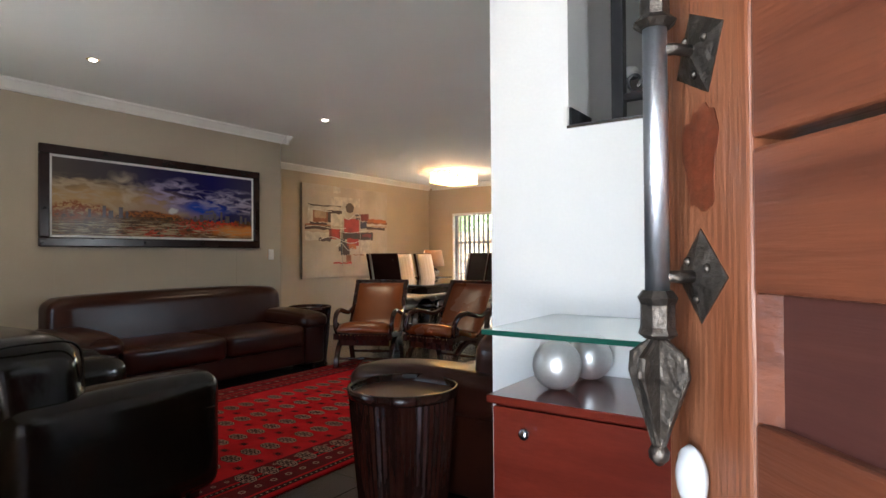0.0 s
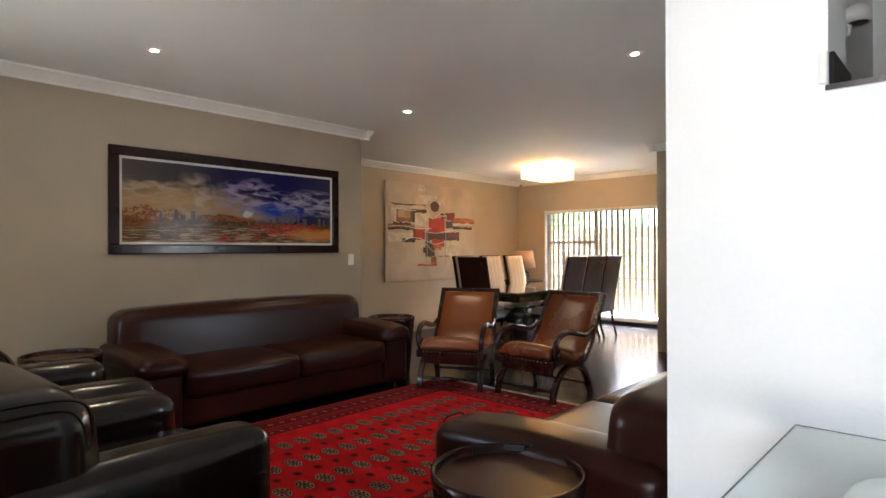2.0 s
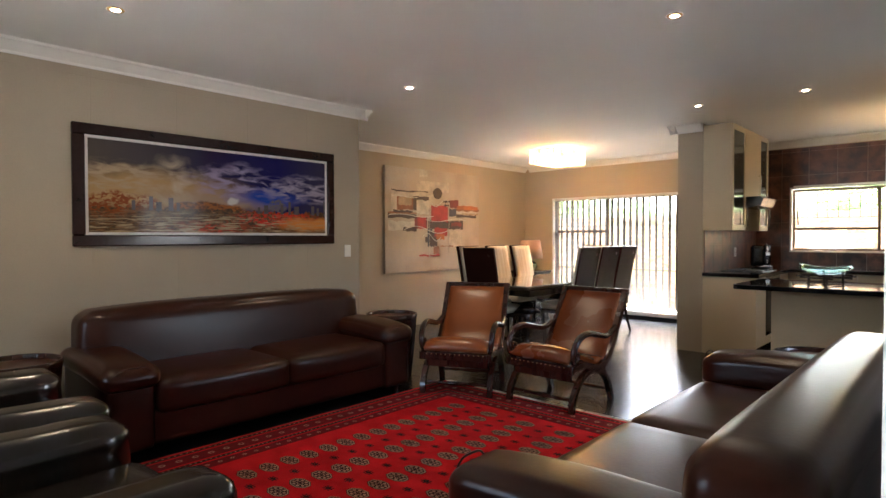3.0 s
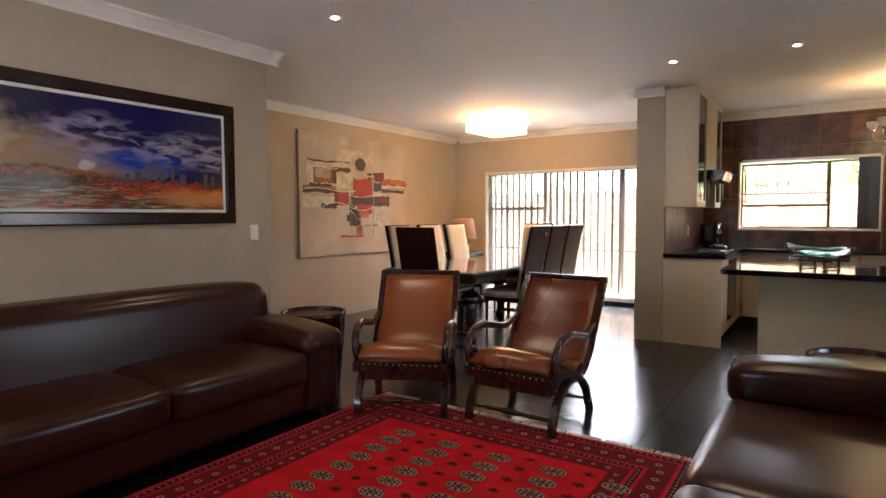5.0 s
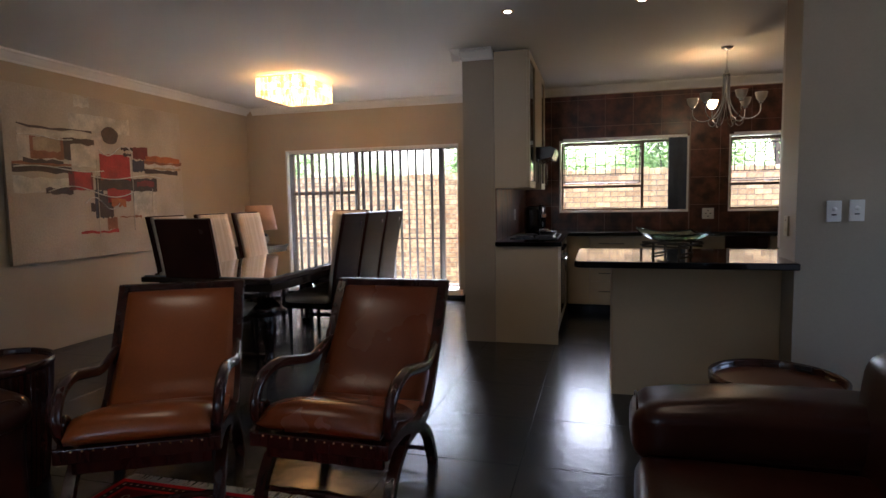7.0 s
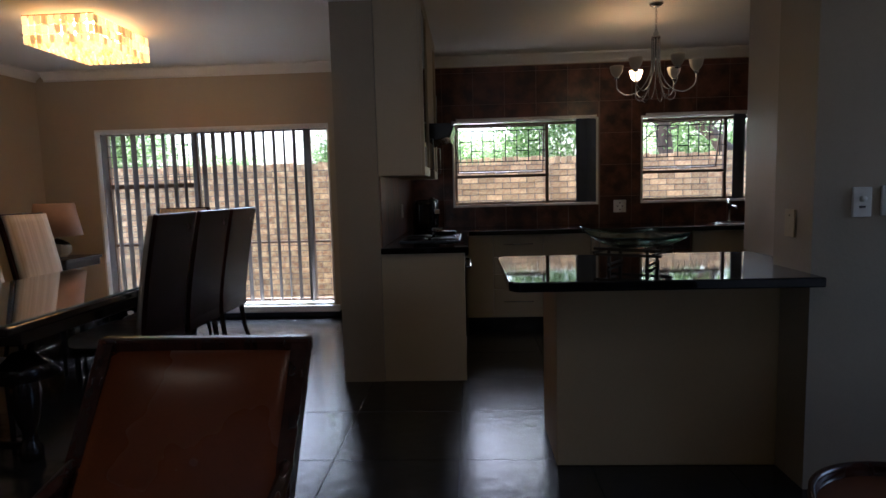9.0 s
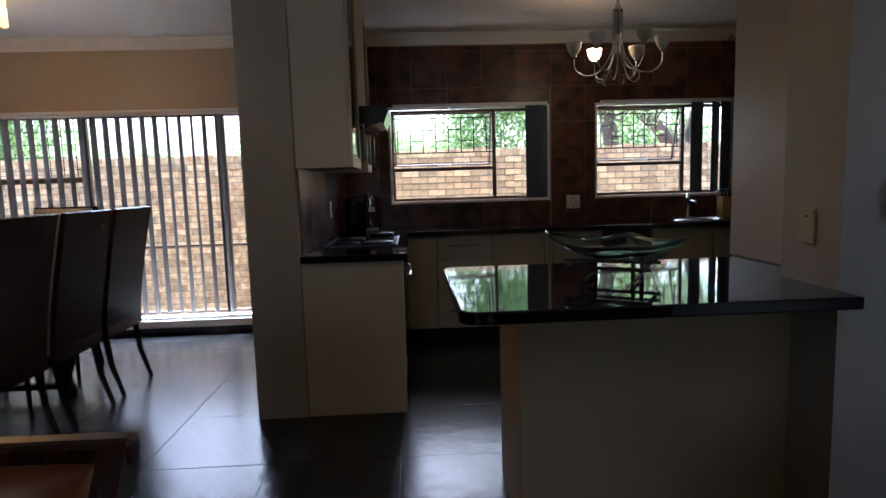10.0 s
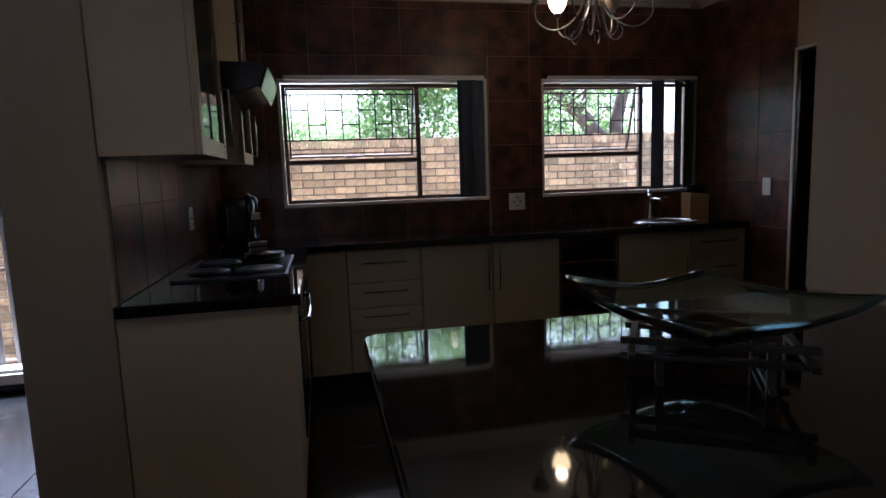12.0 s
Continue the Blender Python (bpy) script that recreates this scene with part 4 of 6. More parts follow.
cab = thing("entrance_cabinet", "low polished mahogany cabinet against the white wall", "cabinet", pose(0, 0, 0))
part("carcass", block(-0.74, 0.62, 1.135, 1.495, 0.06, 0.768, 0.003), MAHOGANY, cab)
part("top", block(-0.757, 0.64, 1.115, 1.498, 0.769, 0.790, 0.004), MAHOGANY, cab, "glossy dark red top")
part("plinth", block(-0.72, 0.60, 1.155, 1.49, 0.0, 0.06), DARKWOOD, cab)
for k in range(3):
    x0 = -0.738 + k * 0.454
    d = part("cabinet_door", block(x0, x0 + 0.448, 1.117, 1.134, 0.065, 0.764, 0.003), MAHOGANY, cab)
    kx = x0 + (0.095 if k == 0 else 0.40)
    part("knob", moved(lathe([(0.005, 0), (0.005, 0.010), (0.013, 0.014), (0.0145, 0.021), (0.010, 0.027), (0.003, 0.029)], 20), pose(kx, 1.117, 0.712, 90, 0, 0)), STEEL, d, "round silver knob", smooth=True)

shelf = thing("glass_shelf", "thick clear glass shelf fixed above the cabinet", "shelf", pose(0, 0, 0))
SHELFGLASS = glass_material("green_edged_glass", (0.90, 0.97, 0.95))
part("pane", block(-0.735, 0.62, 1.06, 1.498, 0.950, 0.962, 0.0015, 1), SHELFGLASS, shelf)
part("polished_edge", block(-0.735, 0.62, 1.0575, 1.0598, 0.950, 0.962, 0.0006, 1), material("dark_green_glass_edge", (0.012, 0.07, 0.05), 0.12, vary=0.06, bump=0.0), shelf, "dark green polished edge")
for x in (-0.45, 0.35):
    part("bracket", block(x - 0.012, x + 0.012, 1.44, 1.499, 0.935, 0.950, 0.002), STEEL, shelf)
PEARL = material("brushed_silver_ball", (0.66, 0.66, 0.65), 0.40, metal=0.75, vary=0.05, scale=9, fine=120, bump=0.02)
for x, y, r in ((-0.628, 1.265, 0.064), (-0.598, 1.425, 0.062)):
    prof = [(max(0.002, r * math.sin(math.pi * k / 20)), 0.790 + r - r * math.cos(math.pi * k / 20)) for k in range(21)]
    tagged(solid("ornament_ball", lathe(prof, 36, (x, y)), PEARL, True), "silver ornamental ball resting on the mahogany cabinet", "ornament", "silver balls")

structure("opening_trim", block(-0.689, 0.754, 1.494, 1.52, 1.524, 1.5345, 0.002), STEEL, "thin grey metal edge strip below the barred opening", "trim")
structure("opening_trim", block(-0.698, -0.6855, 1.492, 1.5, 1.536, 1.590, 0.002), WHITEALU, "small white upstand at the end of the ledge", "trim")
structure("opening_trim", block(-0.6845, -0.676, 1.502, 1.678, 1.536, 1.590, 0.002), BLACKPLASTIC, "dark skirting inside the barred opening", "trim")
gate = thing("security_gate", "black wrought iron security gate with scrolls behind the wall", "gate", pose(0, 0, 0))
part("post", block(-0.625, -0.585, 1.72, 1.76, 0.0, 2.50, 0.003), BLACKMETAL, gate)
part("post", block(0.60, 0.64, 1.72, 1.76, 0.0, 2.50, 0.003), BLACKMETAL, gate)
for z in (0.12, 1.655, 2.40):
    part("rail", block(-0.585, 0.60, 1.727, 1.753, z - 0.012, z + 0.012, 0.002), BLACKMETAL, gate)
BAY = 0.1215
for k in range(9):
    x = -0.585 + (k + 1) * BAY
    part("bar", tube([(x, 1.74, 0.13), (x, 1.74, 2.40)], 0.0075, 8), BLACKMETAL, gate)
for k in range(10):
    xa, xb = -0.585 + k * BAY + 0.010, -0.585 + (k + 1) * BAY - 0.010
    left = [(xa + 0.020 - 0.020 * math.cos(0.42 * j), 1.74, 1.705 + 0.021 * math.sin(0.42 * j)) for j in range(11)]
    low = [(xa + 0.002, 1.74, 1.690), (xa + 0.012, 1.74, 1.674), ((xa + xb) / 2, 1.74, 1.669), (xb - 0.012, 1.74, 1.674), (xb - 0.002, 1.74, 1.690)]
    right = [(xb - 0.020 + 0.020 * math.cos(0.42 * j), 1.74, 1.705 + 0.021 * math.sin(0.42 * j)) for j in range(11)]
    part("scroll", tube(list(reversed(left)) + low + right, 0.003, 6, flat=1.8), BLACKMETAL, gate)
rail = thing("stair_handrail", "thick black raking handrail behind the barred opening", "handrail", pose(0, 0, 0))
part("rail", tube([(-0.575, 2.2, 2.20), (-0.40, 2.2, 0.90)], 0.022, 10), BLACKMETAL, rail, smooth=True)
part("newel", block(-0.43, -0.37, 2.17, 2.23, 0.0, 0.93, 0.004), BLACKMETAL, rail)
LANDING = material("brown_grey_stair_paint", (0.20, 0.165, 0.13), 0.6, vary=0.05)
structure("stair_landing", block(-0.565, 1.295, 2.60, 3.095, 0.0, 1.905), LANDING, "brown-grey painted stair landing side", "stairs")
structure("stair_trim", block(-0.570, 1.296, 2.592, 3.096, 1.906, 1.992, 0.003), CREAM, "pale trim along the stair landing", "trim")
sw = tagged(thing("window_4", "plain front window with white frame", "window", pose(0, 0, 0)), kind="structure")
for a in ((-4.45, -3.25, 0.9, 0.95), (-4.45, -3.25, 2.05, 2.1), (-4.45, -4.40, 0.95, 2.05), (-3.30, -3.25, 0.95, 2.05)):
    part("window_frame", block(a[0], a[1], -0.36, -0.31, a[2], a[3]), WHITEALU, sw)
# unseen hall window, placed so that its cool daylight falls along the switch wall
win = tagged(thing("window_3", "plain hall window with white frame, unseen, added for cool light on the switch wall", "window", pose(0, 0, 0)), kind="structure")
for a in ((4.6, 5.8, 1.0, 1.04), (4.6, 5.8, 2.06, 2.1), (4.6, 4.64, 1.04, 2.06), (5.76, 5.8, 1.04, 2.06)):
    part("window_frame", block(1.42, 1.47, *a), WHITEALU, win)


# wall light behind the barred opening: a white dome on a rounded back body; a black disc below paints the shade inside
sconce = thing("wall_sconce", "small white dome wall light with a black disc standing in for the shade inside the dome", "wall light", pose(-0.79, 2.40, 1.93))
part("back_plate", moved(lathe([(0.022, 0.0), (0.022, 0.008), (0.014, 0.014), (0.002, 0.016)], 20), pose(0, 0, -0.030, 0, 90, 0)), WHITEALU, sconce, "white back plate", smooth=True)
part("neck", tube([(0.010, 0, -0.044), (0.013, 0, -0.030), (0.014, 0, -0.012), (0.016, 0, 0.010)], 0.0095, 12), WHITEALU, sconce, smooth=True)
part("shade", lathe([(0.028, -0.014), (0.034, -0.016), (0.035, 0.012), (0.031, 0.026), (0.020, 0.035), (0.002, 0.037)], 28, (0.0365, 0)), WHITEALU, sconce, "white dome shade", smooth=True)
part("lens", lathe([(0.001, -0.017), (0.022, -0.0165), (0.027, -0.013), (0.001, -0.012)], 24, (0.0385, 0)), BLACKMETAL, sconce, "black disc standing in for the shade inside the dome", smooth=True)

# ---- dining ----
TABLEWOOD = material("near_black_table_wood", (0.016, 0.010, 0.008), 0.22, vary=0.1, scale=4, fine=40, bump=0.02)
table = thing("dining_table", "near-black wooden dining table with a glass top", "table", pose(0, 0, 0))
part("tabletop", block(-5.52, -4.43, 5.87, 8.25, 0.705, 0.745, 0.010), TABLEWOOD, table)
part("glass_top", block(-5.50, -4.45, 5.89, 8.23, 0.7455, 0.7555, 0.002, 1), material("frosted_pale_glass", (0.22, 0.26, 0.27), 0.06, vary=0.03, bump=0.0, rough_vary=0.02, coat=1.0), table, "pale glossy glass top")
part("apron", block(-5.42, -4.53, 6.05, 8.07, 0.62, 0.705, 0.006), TABLEWOOD, table)
bal = [(0.05, 0.0), (0.055, 0.05), (0.035, 0.09), (0.03, 0.14), (0.055, 0.22), (0.07, 0.32), (0.06, 0.42), (0.03, 0.50), (0.045, 0.54), (0.16, 0.422)]
for x in (-5.25, -4.70):
    for y in (6.25, 7.87):
        part("leg", lathe(bal, 20, (x, y)), TABLEWOOD, table, smooth=True)
for y in (6.25, 7.87):
    part("stretcher", block(-5.25, -4.70, y - 0.025, y + 0.025, 0.06, 0.10, 0.006), TABLEWOOD, table)

LINEN = material("cream_striped_fabric", (0.56, 0.47, 0.36), 0.8, vary=0.06, scale=3, fine=140, stretch=(16, 1, 0.4), bump=0.05, second=(0.42, 0.34, 0.25))
HIDE = material("dark_chocolate_hide", (0.026, 0.008, 0.006), 0.27, vary=0.06, scale=3, fine=120, bump=0.0, rough_vary=0.01, spec=0.16)


def dining_chair(label, m):
    """Faces +y; the back leans to -y."""
    c = thing("dining_chair", label, "chair", m, "high-backed dining chairs")
    lean = lambda z: -0.20 - 0.13 * max(0.0, (z - 0.45) / 0.73) ** 1.3
    outer = ribbon([Vector((lean(z) - 0.035, z)) for z in np.linspace(0.38, 1.175, 12)], -0.225, 0.225, 0.035, 6, 0.0)
    inner = ribbon([Vector((lean(z) + 0.004, z)) for z in np.linspace(0.47, 1.165, 12)], -0.205, 0.205, 0.045, 6, 0.010)
    part("back_shell", outer, HIDE, c, "dark brown leather back", smooth=False)
    part("backrest", inner, LINEN, c, "cream striped backrest", smooth=True)
    part("seat", padded(-0.225, 0.225, -0.20, 0.23, 0.40, 0.485, r=0.035, puff=0.012, cuts=6), LINEN, c, "cream seat pad", smooth=True)
    part("seat_frame", block(-0.215, 0.215, -0.20, 0.22, 0.355, 0.405, 0.006), TABLEWOOD, c)
    for sx in (-1, 1):
        part("leg", tube([(sx * 0.19, 0.19, 0.0), (sx * 0.19, 0.19, 0.36)], [0.014, 0.022], 4), TABLEWOOD, c)
        part("leg", tube([(sx * 0.19, -0.30, 0.0), (sx * 0.19, -0.24, 0.20), (sx * 0.19, -0.215, 0.42)], [0.014, 0.019, 0.023], 4), TABLEWOOD, c)
    return c


first = dining_chair("high-backed dining chair, cream striped front and dark leather back", pose(-4.645, 7.00, 0, 0, 0, 90))
for x, y, turn in ((-4.645, 7.52, 90), (-4.65, 8.04, 90), (-5.66, 6.74, -90), (-5.66, 7.36, -90), (-5.66, 7.95, -90), (-5.08, 6.18, 0), (-5.08, 8.33, 180)):
    copy_thing(first, pose(x, y, 0, 0, 0, turn))

side = thing("lamp_cabinet", "small dark cabinet in the dining corner", "cabinet", pose(0, 0, 0))
part("body", block(-6.69, -6.21, 8.66, 9.14, 0.08, 0.70, 0.006), TABLEWOOD, side)
part("top", block(-6.71, -6.19, 8.64, 9.15, 0.70, 0.73, 0.006), TABLEWOOD, side)
for x in (-6.65, -6.25):
    for y in (8.70, 9.10):
        part("foot", block(x - 0.02, x + 0.02, y - 0.02, y + 0.02, 0, 0.08), TABLEWOOD, side)
lamp = thing("table_lamp", "table lamp with a beige fabric shade and glass base", "lamp", pose(-6.455, 8.90, 0.73))
part("base", lathe([(0.06, 0), (0.08, 0.012), (0.115, 0.05), (0.12, 0.085), (0.10, 0.13), (0.04, 0.17), (0.015, 0.18)], 28), glass_material("smoky_glass", (0.75, 0.80, 0.80)), lamp, "smoky glass base", smooth=True)
part("foot", lathe([(0.06, -0.0), (0.06, 0.012), (0.02, 0.016)], 24), BLACKMETAL, lamp)
part("stem", tube([(0, 0, 0.16), (0, 0, 0.30)], 0.007, 8), STEEL, lamp)
part("shade", lathe([(0.218, 0.205), (0.165, 0.515), (0.163, 0.515), (0.216, 0.205)], 36), material("beige_lampshade", (0.42, 0.25, 0.16), 0.8, vary=0.05, fine=200), lamp, "beige fabric shade", smooth=True)

# crystal ceiling light
GLOWGLASS = glow_material("lit_crystal", (1.0, 0.60, 0.19), 1.0)
_gi = GLOWGLASS.node_tree.nodes.new("ShaderNodeObjectInfo")
_gm = GLOWGLASS.node_tree.nodes.new("ShaderNodeMapRange")
_gm.inputs[3].default_value, _gm.inputs[4].default_value = 0.05, 0.36
GLOWGLASS.node_tree.links.new(_gi.outputs["Random"], _gm.inputs[0])
GLOWGLASS.node_tree.links.new(_gm.outputs[0], GLOWGLASS.node_tree.nodes["Principled BSDF"].inputs["Emission Strength"])
crystal = thing("ceiling_light", "square crystal ceiling light glowing warm over the table", "ceiling light", pose(0, 0, 0))
CX0, CX1, CY0, CY1 = -5.56, -5.05, 7.56, 8.23
part("mount", block(CX0 + 0.10, CX1 - 0.10, CY0 + 0.12, CY1 - 0.12, 2.535, 2.559, 0.003), CHROME, crystal)
for a in ((CX0, CX1, CY0, CY0 + 0.012), (CX0, CX1, CY1 - 0.012, CY1), (CX0, CX0 + 0.012, CY0 + 0.012, CY1 - 0.012), (CX1 - 0.012, CX1, CY0 + 0.012, CY1 - 0.012)):
    part("rim", block(*a, 2.530, 2.538, 0.002, 1), BRASS, crystal, "thin brass upper rim")
for y in (7.72, 8.07):
    part("cross_bar", block(CX0 + 0.012, CX1 - 0.012, y - 0.006, y + 0.006, 2.530, 2.538), CHROME, crystal)
prism_me = part("crystal", block(-0.0185, 0.0185, -0.006, 0.006, -0.029, 0.029, 0.005, 1), GLOWGLASS, crystal, "glowing crystal block").data
drop_me = part("crystal_drop", lathe([(0.003, -0.034), (0.012, -0.020), (0.015, 0.0), (0.010, 0.016), (0.003, 0.026)], 8), GLOWGLASS, crystal, "glowing crystal drop").data
for ob, at in zip(crystal.children[-2:], ((CX0 + 0.06, CY0 + 0.05, 2.37), (CX0 + 0.05, CY0 + 0.10, 2.37))):
    ob.location = at
NX, NY = 11, 15
for row in range(3):
    z = 2.500 - row * 0.0635
    spots = [(CX0 + (k + 0.5) * (CX1 - CX0) / NX, y, 0) for k in range(NX) for y in (CY0, CY1)] + [(x, CY0 + (k + 0.5) * (CY1 - CY0) / NY, 90) for k in range(NY) for x in (CX0, CX1)]
    for x, y, turn in spots:
        ob = new("crystal", prism_me)
        ob.parent, ob.location, ob.rotation_euler = crystal, (x, y, z), (0, 0, radians(turn + random.uniform(-6, 6)))
for i in range(8):
    for j in range(11):
        ob = new("crystal_drop", drop_me)
        ob.parent, ob.location = crystal, (CX0 + 0.04 + i * (CX1 - CX0 - 0.08) / 7, CY0 + 0.04 + j * (CY1 - CY0 - 0.08) / 10, 2.366 + 0.004 * ((i + j) % 2))
BULB = glow_material("lit_bulb", (1.0, 0.72, 0.36), 4.0)
for x in (-5.42, -5.19):
    for y in (7.75, 7.90, 8.04):
        part("bulb", lathe([(0.006, 2.515), (0.012, 2.50), (0.014, 2.47), (0.009, 2.445), (0.002, 2.44)], 12, (x, y)), BULB, crystal, "lit bulb", smooth=True)


def lamp_at(name, place, power, colour, radius):
    lm = new(name, bpy.data.lights.new(name, "POINT"))
    lm.data.energy, lm.data.color, lm.data.shadow_soft_size, lm.location = power, colour, radius, place
    return lm


lamp_at("ceiling_light_bulb", ((CX0 + CX1) / 2, (CY0 + CY1) / 2, 2.485), 1.3, (1.0, 0.53, 0.17), 0.04)

# recessed downlights
for x, y in ((-4.376, 1.805), (-4.385, 4.058), (-2.149, 4.006), (-2.84, 6.413), (-1.964, 6.448)):
    d = thing("downlight", "small round recessed downlight in the ceiling", "downlight", pose(x, y, HIGH), "ceiling downlights")
    part("ring", lathe([(0.045, -0.004), (0.040, -0.009), (0.023, -0.007), (0.023, -0.001), (0.045, -0.001)], 28), BRASS, d, smooth=True)
    part("lens", lathe([(0.0225, -0.0055), (0.0225, -0.0015)], 24), glow_material("downlight_glow", (1.0, 0.90, 0.72), 8.0), d, "glowing lens")
    sp = new("downlight_beam", bpy.data.lights.new("downlight_beam", "SPOT"))
    sp.data.energy, sp.data.color, sp.data.spot_size, sp.data.spot_blend, sp.data.shadow_soft_size = 0.9, (1.0, 0.70, 0.40), radians(120), 0.8, 0.03
    sp.matrix_world = look((x, y, HIGH - 0.015), (x, y, 0))


# ---- kitchen ----
bar = thing("breakfast_bar", "cream bar counter with a black granite top", "counter", pose(0, 0, 0))
part("base", block(-2.145, -1.174, 6.17, 6.62, 0.0, 0.858, 0.004), material("yellow_cream_paint", (0.40, 0.285, 0.15), 0.5, vary=0.03, scale=2, fine=80, bump=0.02), bar, "yellow-cream painted bar front")
top = prism([(-2.37, 5.90), (-2.355, 5.87), (-2.33, 5.855), (-1.174, 5.855), (-1.174, 6.2475), (-1.0215, 6.2475), (-1.0215, 6.765), (-2.335, 6.765), (-2.36, 6.75), (-2.37, 6.725)], "z", 0.860, 0.900, 0.006, 2)
part("worktop", top, GRANITE, bar, "polished black granite top")

tall = thing("tall_cupboard", "tall pale cupboard side beside the bar", "cupboard", pose(0, 0, 0))
part("side_panel", block(-1.020, -1.000, 6.248, 6.848, 0.902, 2.53, 0.002), material("pale_satin_board", (0.48, 0.40, 0.31), 0.32, vary=0.02, scale=2, fine=60, bump=0.01), tall, "pale satin side panel")
part("lower_panel", block(-1.172, -1.001, 6.60, 6.62, 0.0, 0.856, 0.002), CUPBOARD, tall)
part("body", block(-0.999, -0.45, 6.248, 6.848, 0.0, 2.53, 0.002), CUPBOARD, tall)
part("door", block(-0.995, -0.46, 6.849, 6.867, 0.1, 2.51, 0.002), CUPBOARD, tall)

STOVE = thing("hob_cabinet", "cream base cabinet with end panel under the hob", "cabinet", pose(0, 0, 0))
part("end_panel", block(-3.108, -2.562, 7.364, 7.384, 0.0, 0.858, 0.002), CUPBOARD, STOVE)
part("body", block(-3.108, -2.585, 7.384, 8.76, 0.10, 0.858), CUPBOARD, STOVE)
part("plinth", block(-3.108, -2.63, 7.384, 8.80, 0.0, 0.10), BLACKPLASTIC, STOVE, "dark recessed plinth")
part("door", block(-2.584, -2.564, 7.386, 7.76, 0.105, 0.852, 0.002), CUPBOARD, STOVE)
part("door", block(-2.584, -2.564, 8.37, 8.78, 0.105, 0.852, 0.002), CUPBOARD, STOVE)
oven = thing("oven", "built-in oven with dark glass door under the hob", "oven", pose(0, 0, 0))
part("door", block(-2.584, -2.558, 7.764, 8.366, 0.20, 0.74, 0.004), BLACKPLASTIC, oven, "dark glass door")
part("panel", block(-2.584, -2.560, 7.764, 8.366, 0.745, 0.852, 0.003), STEEL, oven, "steel control panel")
part("drawer_front", block(-2.584, -2.564, 7.764, 8.366, 0.105, 0.195, 0.002), CUPBOARD, oven)
part("handle", tube([(-2.558, 7.80, 0.705), (-2.525, 7.82, 0.705), (-2.52, 8.06, 0.705), (-2.525, 8.31, 0.705), (-2.558, 8.33, 0.705)], 0.009, 10), CHROME, oven, "chrome bar handle", smooth=True)
for k in range(4):
    part("knob", moved(lathe([(0.017, 0), (0.015, 0.022), (0.004, 0.023)], 18), pose(-2.560, 7.86 + k * 0.13, 0.80, 0, 90, 0)), BLACKPLASTIC, oven, smooth=True)

counter = thing("kitchen_worktop", "black granite worktop running round the kitchen corner", "worktop", pose(0, 0, 0))
part("slab", block(-3.108, -2.532, 7.345, 8.759, 0.860, 0.900, 0.005), GRANITE, counter)
part("slab", block(-3.108, 0.40, 8.76, 9.409, 0.860, 0.900, 0.005), GRANITE, counter)
hob = thing("hob", "black hob with steel frame and round plates on the worktop", "hob", pose(0, 0, 0))
part("plate", block(-3.03, -2.60, 7.76, 8.35, 0.9005, 0.907, 0.003), BLACKPLASTIC, hob)
for a in ((-3.035, -2.595, 7.752, 7.762), (-3.035, -2.595, 8.348, 8.358), (-3.035, -3.025, 7.762, 8.348), (-2.605, -2.595, 7.762, 8.348)):
    part("trim", block(*a, 0.9005, 0.909, 0.001, 1), BLACKMETAL, hob)
for x, y, r in ((-2.92, 7.93, 0.075), (-2.72, 7.93, 0.09), (-2.92, 8.19, 0.09), (-2.72, 8.19, 0.075)):
    part("burner", lathe([(r, 0.907), (r, 0.914), (r - 0.012, 0.918), (r - 0.03, 0.916)], 32, (x, y)), BLACKMETAL, hob, smooth=True)
    part("burner_ring", lathe([(r + 0.007, 0.907), (r + 0.006, 0.913), (r, 0.9135), (r, 0.907)], 32, (x, y)), BLACKMETAL, hob, smooth=True)
pot = thing("steel_pan", "low steel pan with a lid standing on the hob", "pan", pose(-2.72, 8.19, 0.918))
part("pan", lathe([(0.08, 0.0), (0.088, 0.006), (0.09, 0.03), (0.094, 0.032)], 32), STEEL, pot, smooth=True)

# units under the windows
def handle_bar(parent, x0, x1, z, y=8.80):
    part("handle", tube([(x0, y, z), (x0, y - 0.028, z), (x1, y - 0.028, z), (x1, y, z)], 0.005, 8), STEEL, parent, "slim steel bar handle", smooth=True)


def tall_handle(parent, x, z0, z1, y=8.80):
    part("handle", tube([(x, y, z0), (x, y - 0.028, z0), (x, y - 0.028, z1), (x, y, z1)], 0.005, 8), STEEL, parent, "slim steel bar handle", smooth=True)


def base_unit(x0, x1, fronts, label):
    u = thing("base_cabinet", label, "cabinet", pose(0, 0, 0), "kitchen base cabinets")
    part("carcass", block(x0 + 0.001, x1 - 0.001, 8.822, 9.40, 0.10, 0.858), CUPBOARD, u)
    part("plinth", block(x0, x1, 8.87, 8.89, 0.0, 0.10), BLACKPLASTIC, u, "dark recessed plinth")
    if fronts == "drawers":
        for z0, z1 in ((0.105, 0.36), (0.365, 0.50), (0.505, 0.655), (0.66, 0.85)):
            d = part("drawer", block(x0 + 0.003, x1 - 0.003, 8.80, 8.821, z0, z1, 0.002), CUPBOARD, u)
            handle_bar(d, (x0 + x1) / 2 - 0.13, (x0 + x1) / 2 + 0.13, (z0 + z1) / 2 + 0.02)
    else:
        d = part("door", block(x0 + 0.003, x1 - 0.003, 8.80, 8.821, 0.105, 0.85, 0.002), CUPBOARD, u)
        if fronts != "blank":
            tall_handle(d, x1 - 0.035 if fronts == "right" else x0 + 0.035, 0.56, 0.82)
    return u


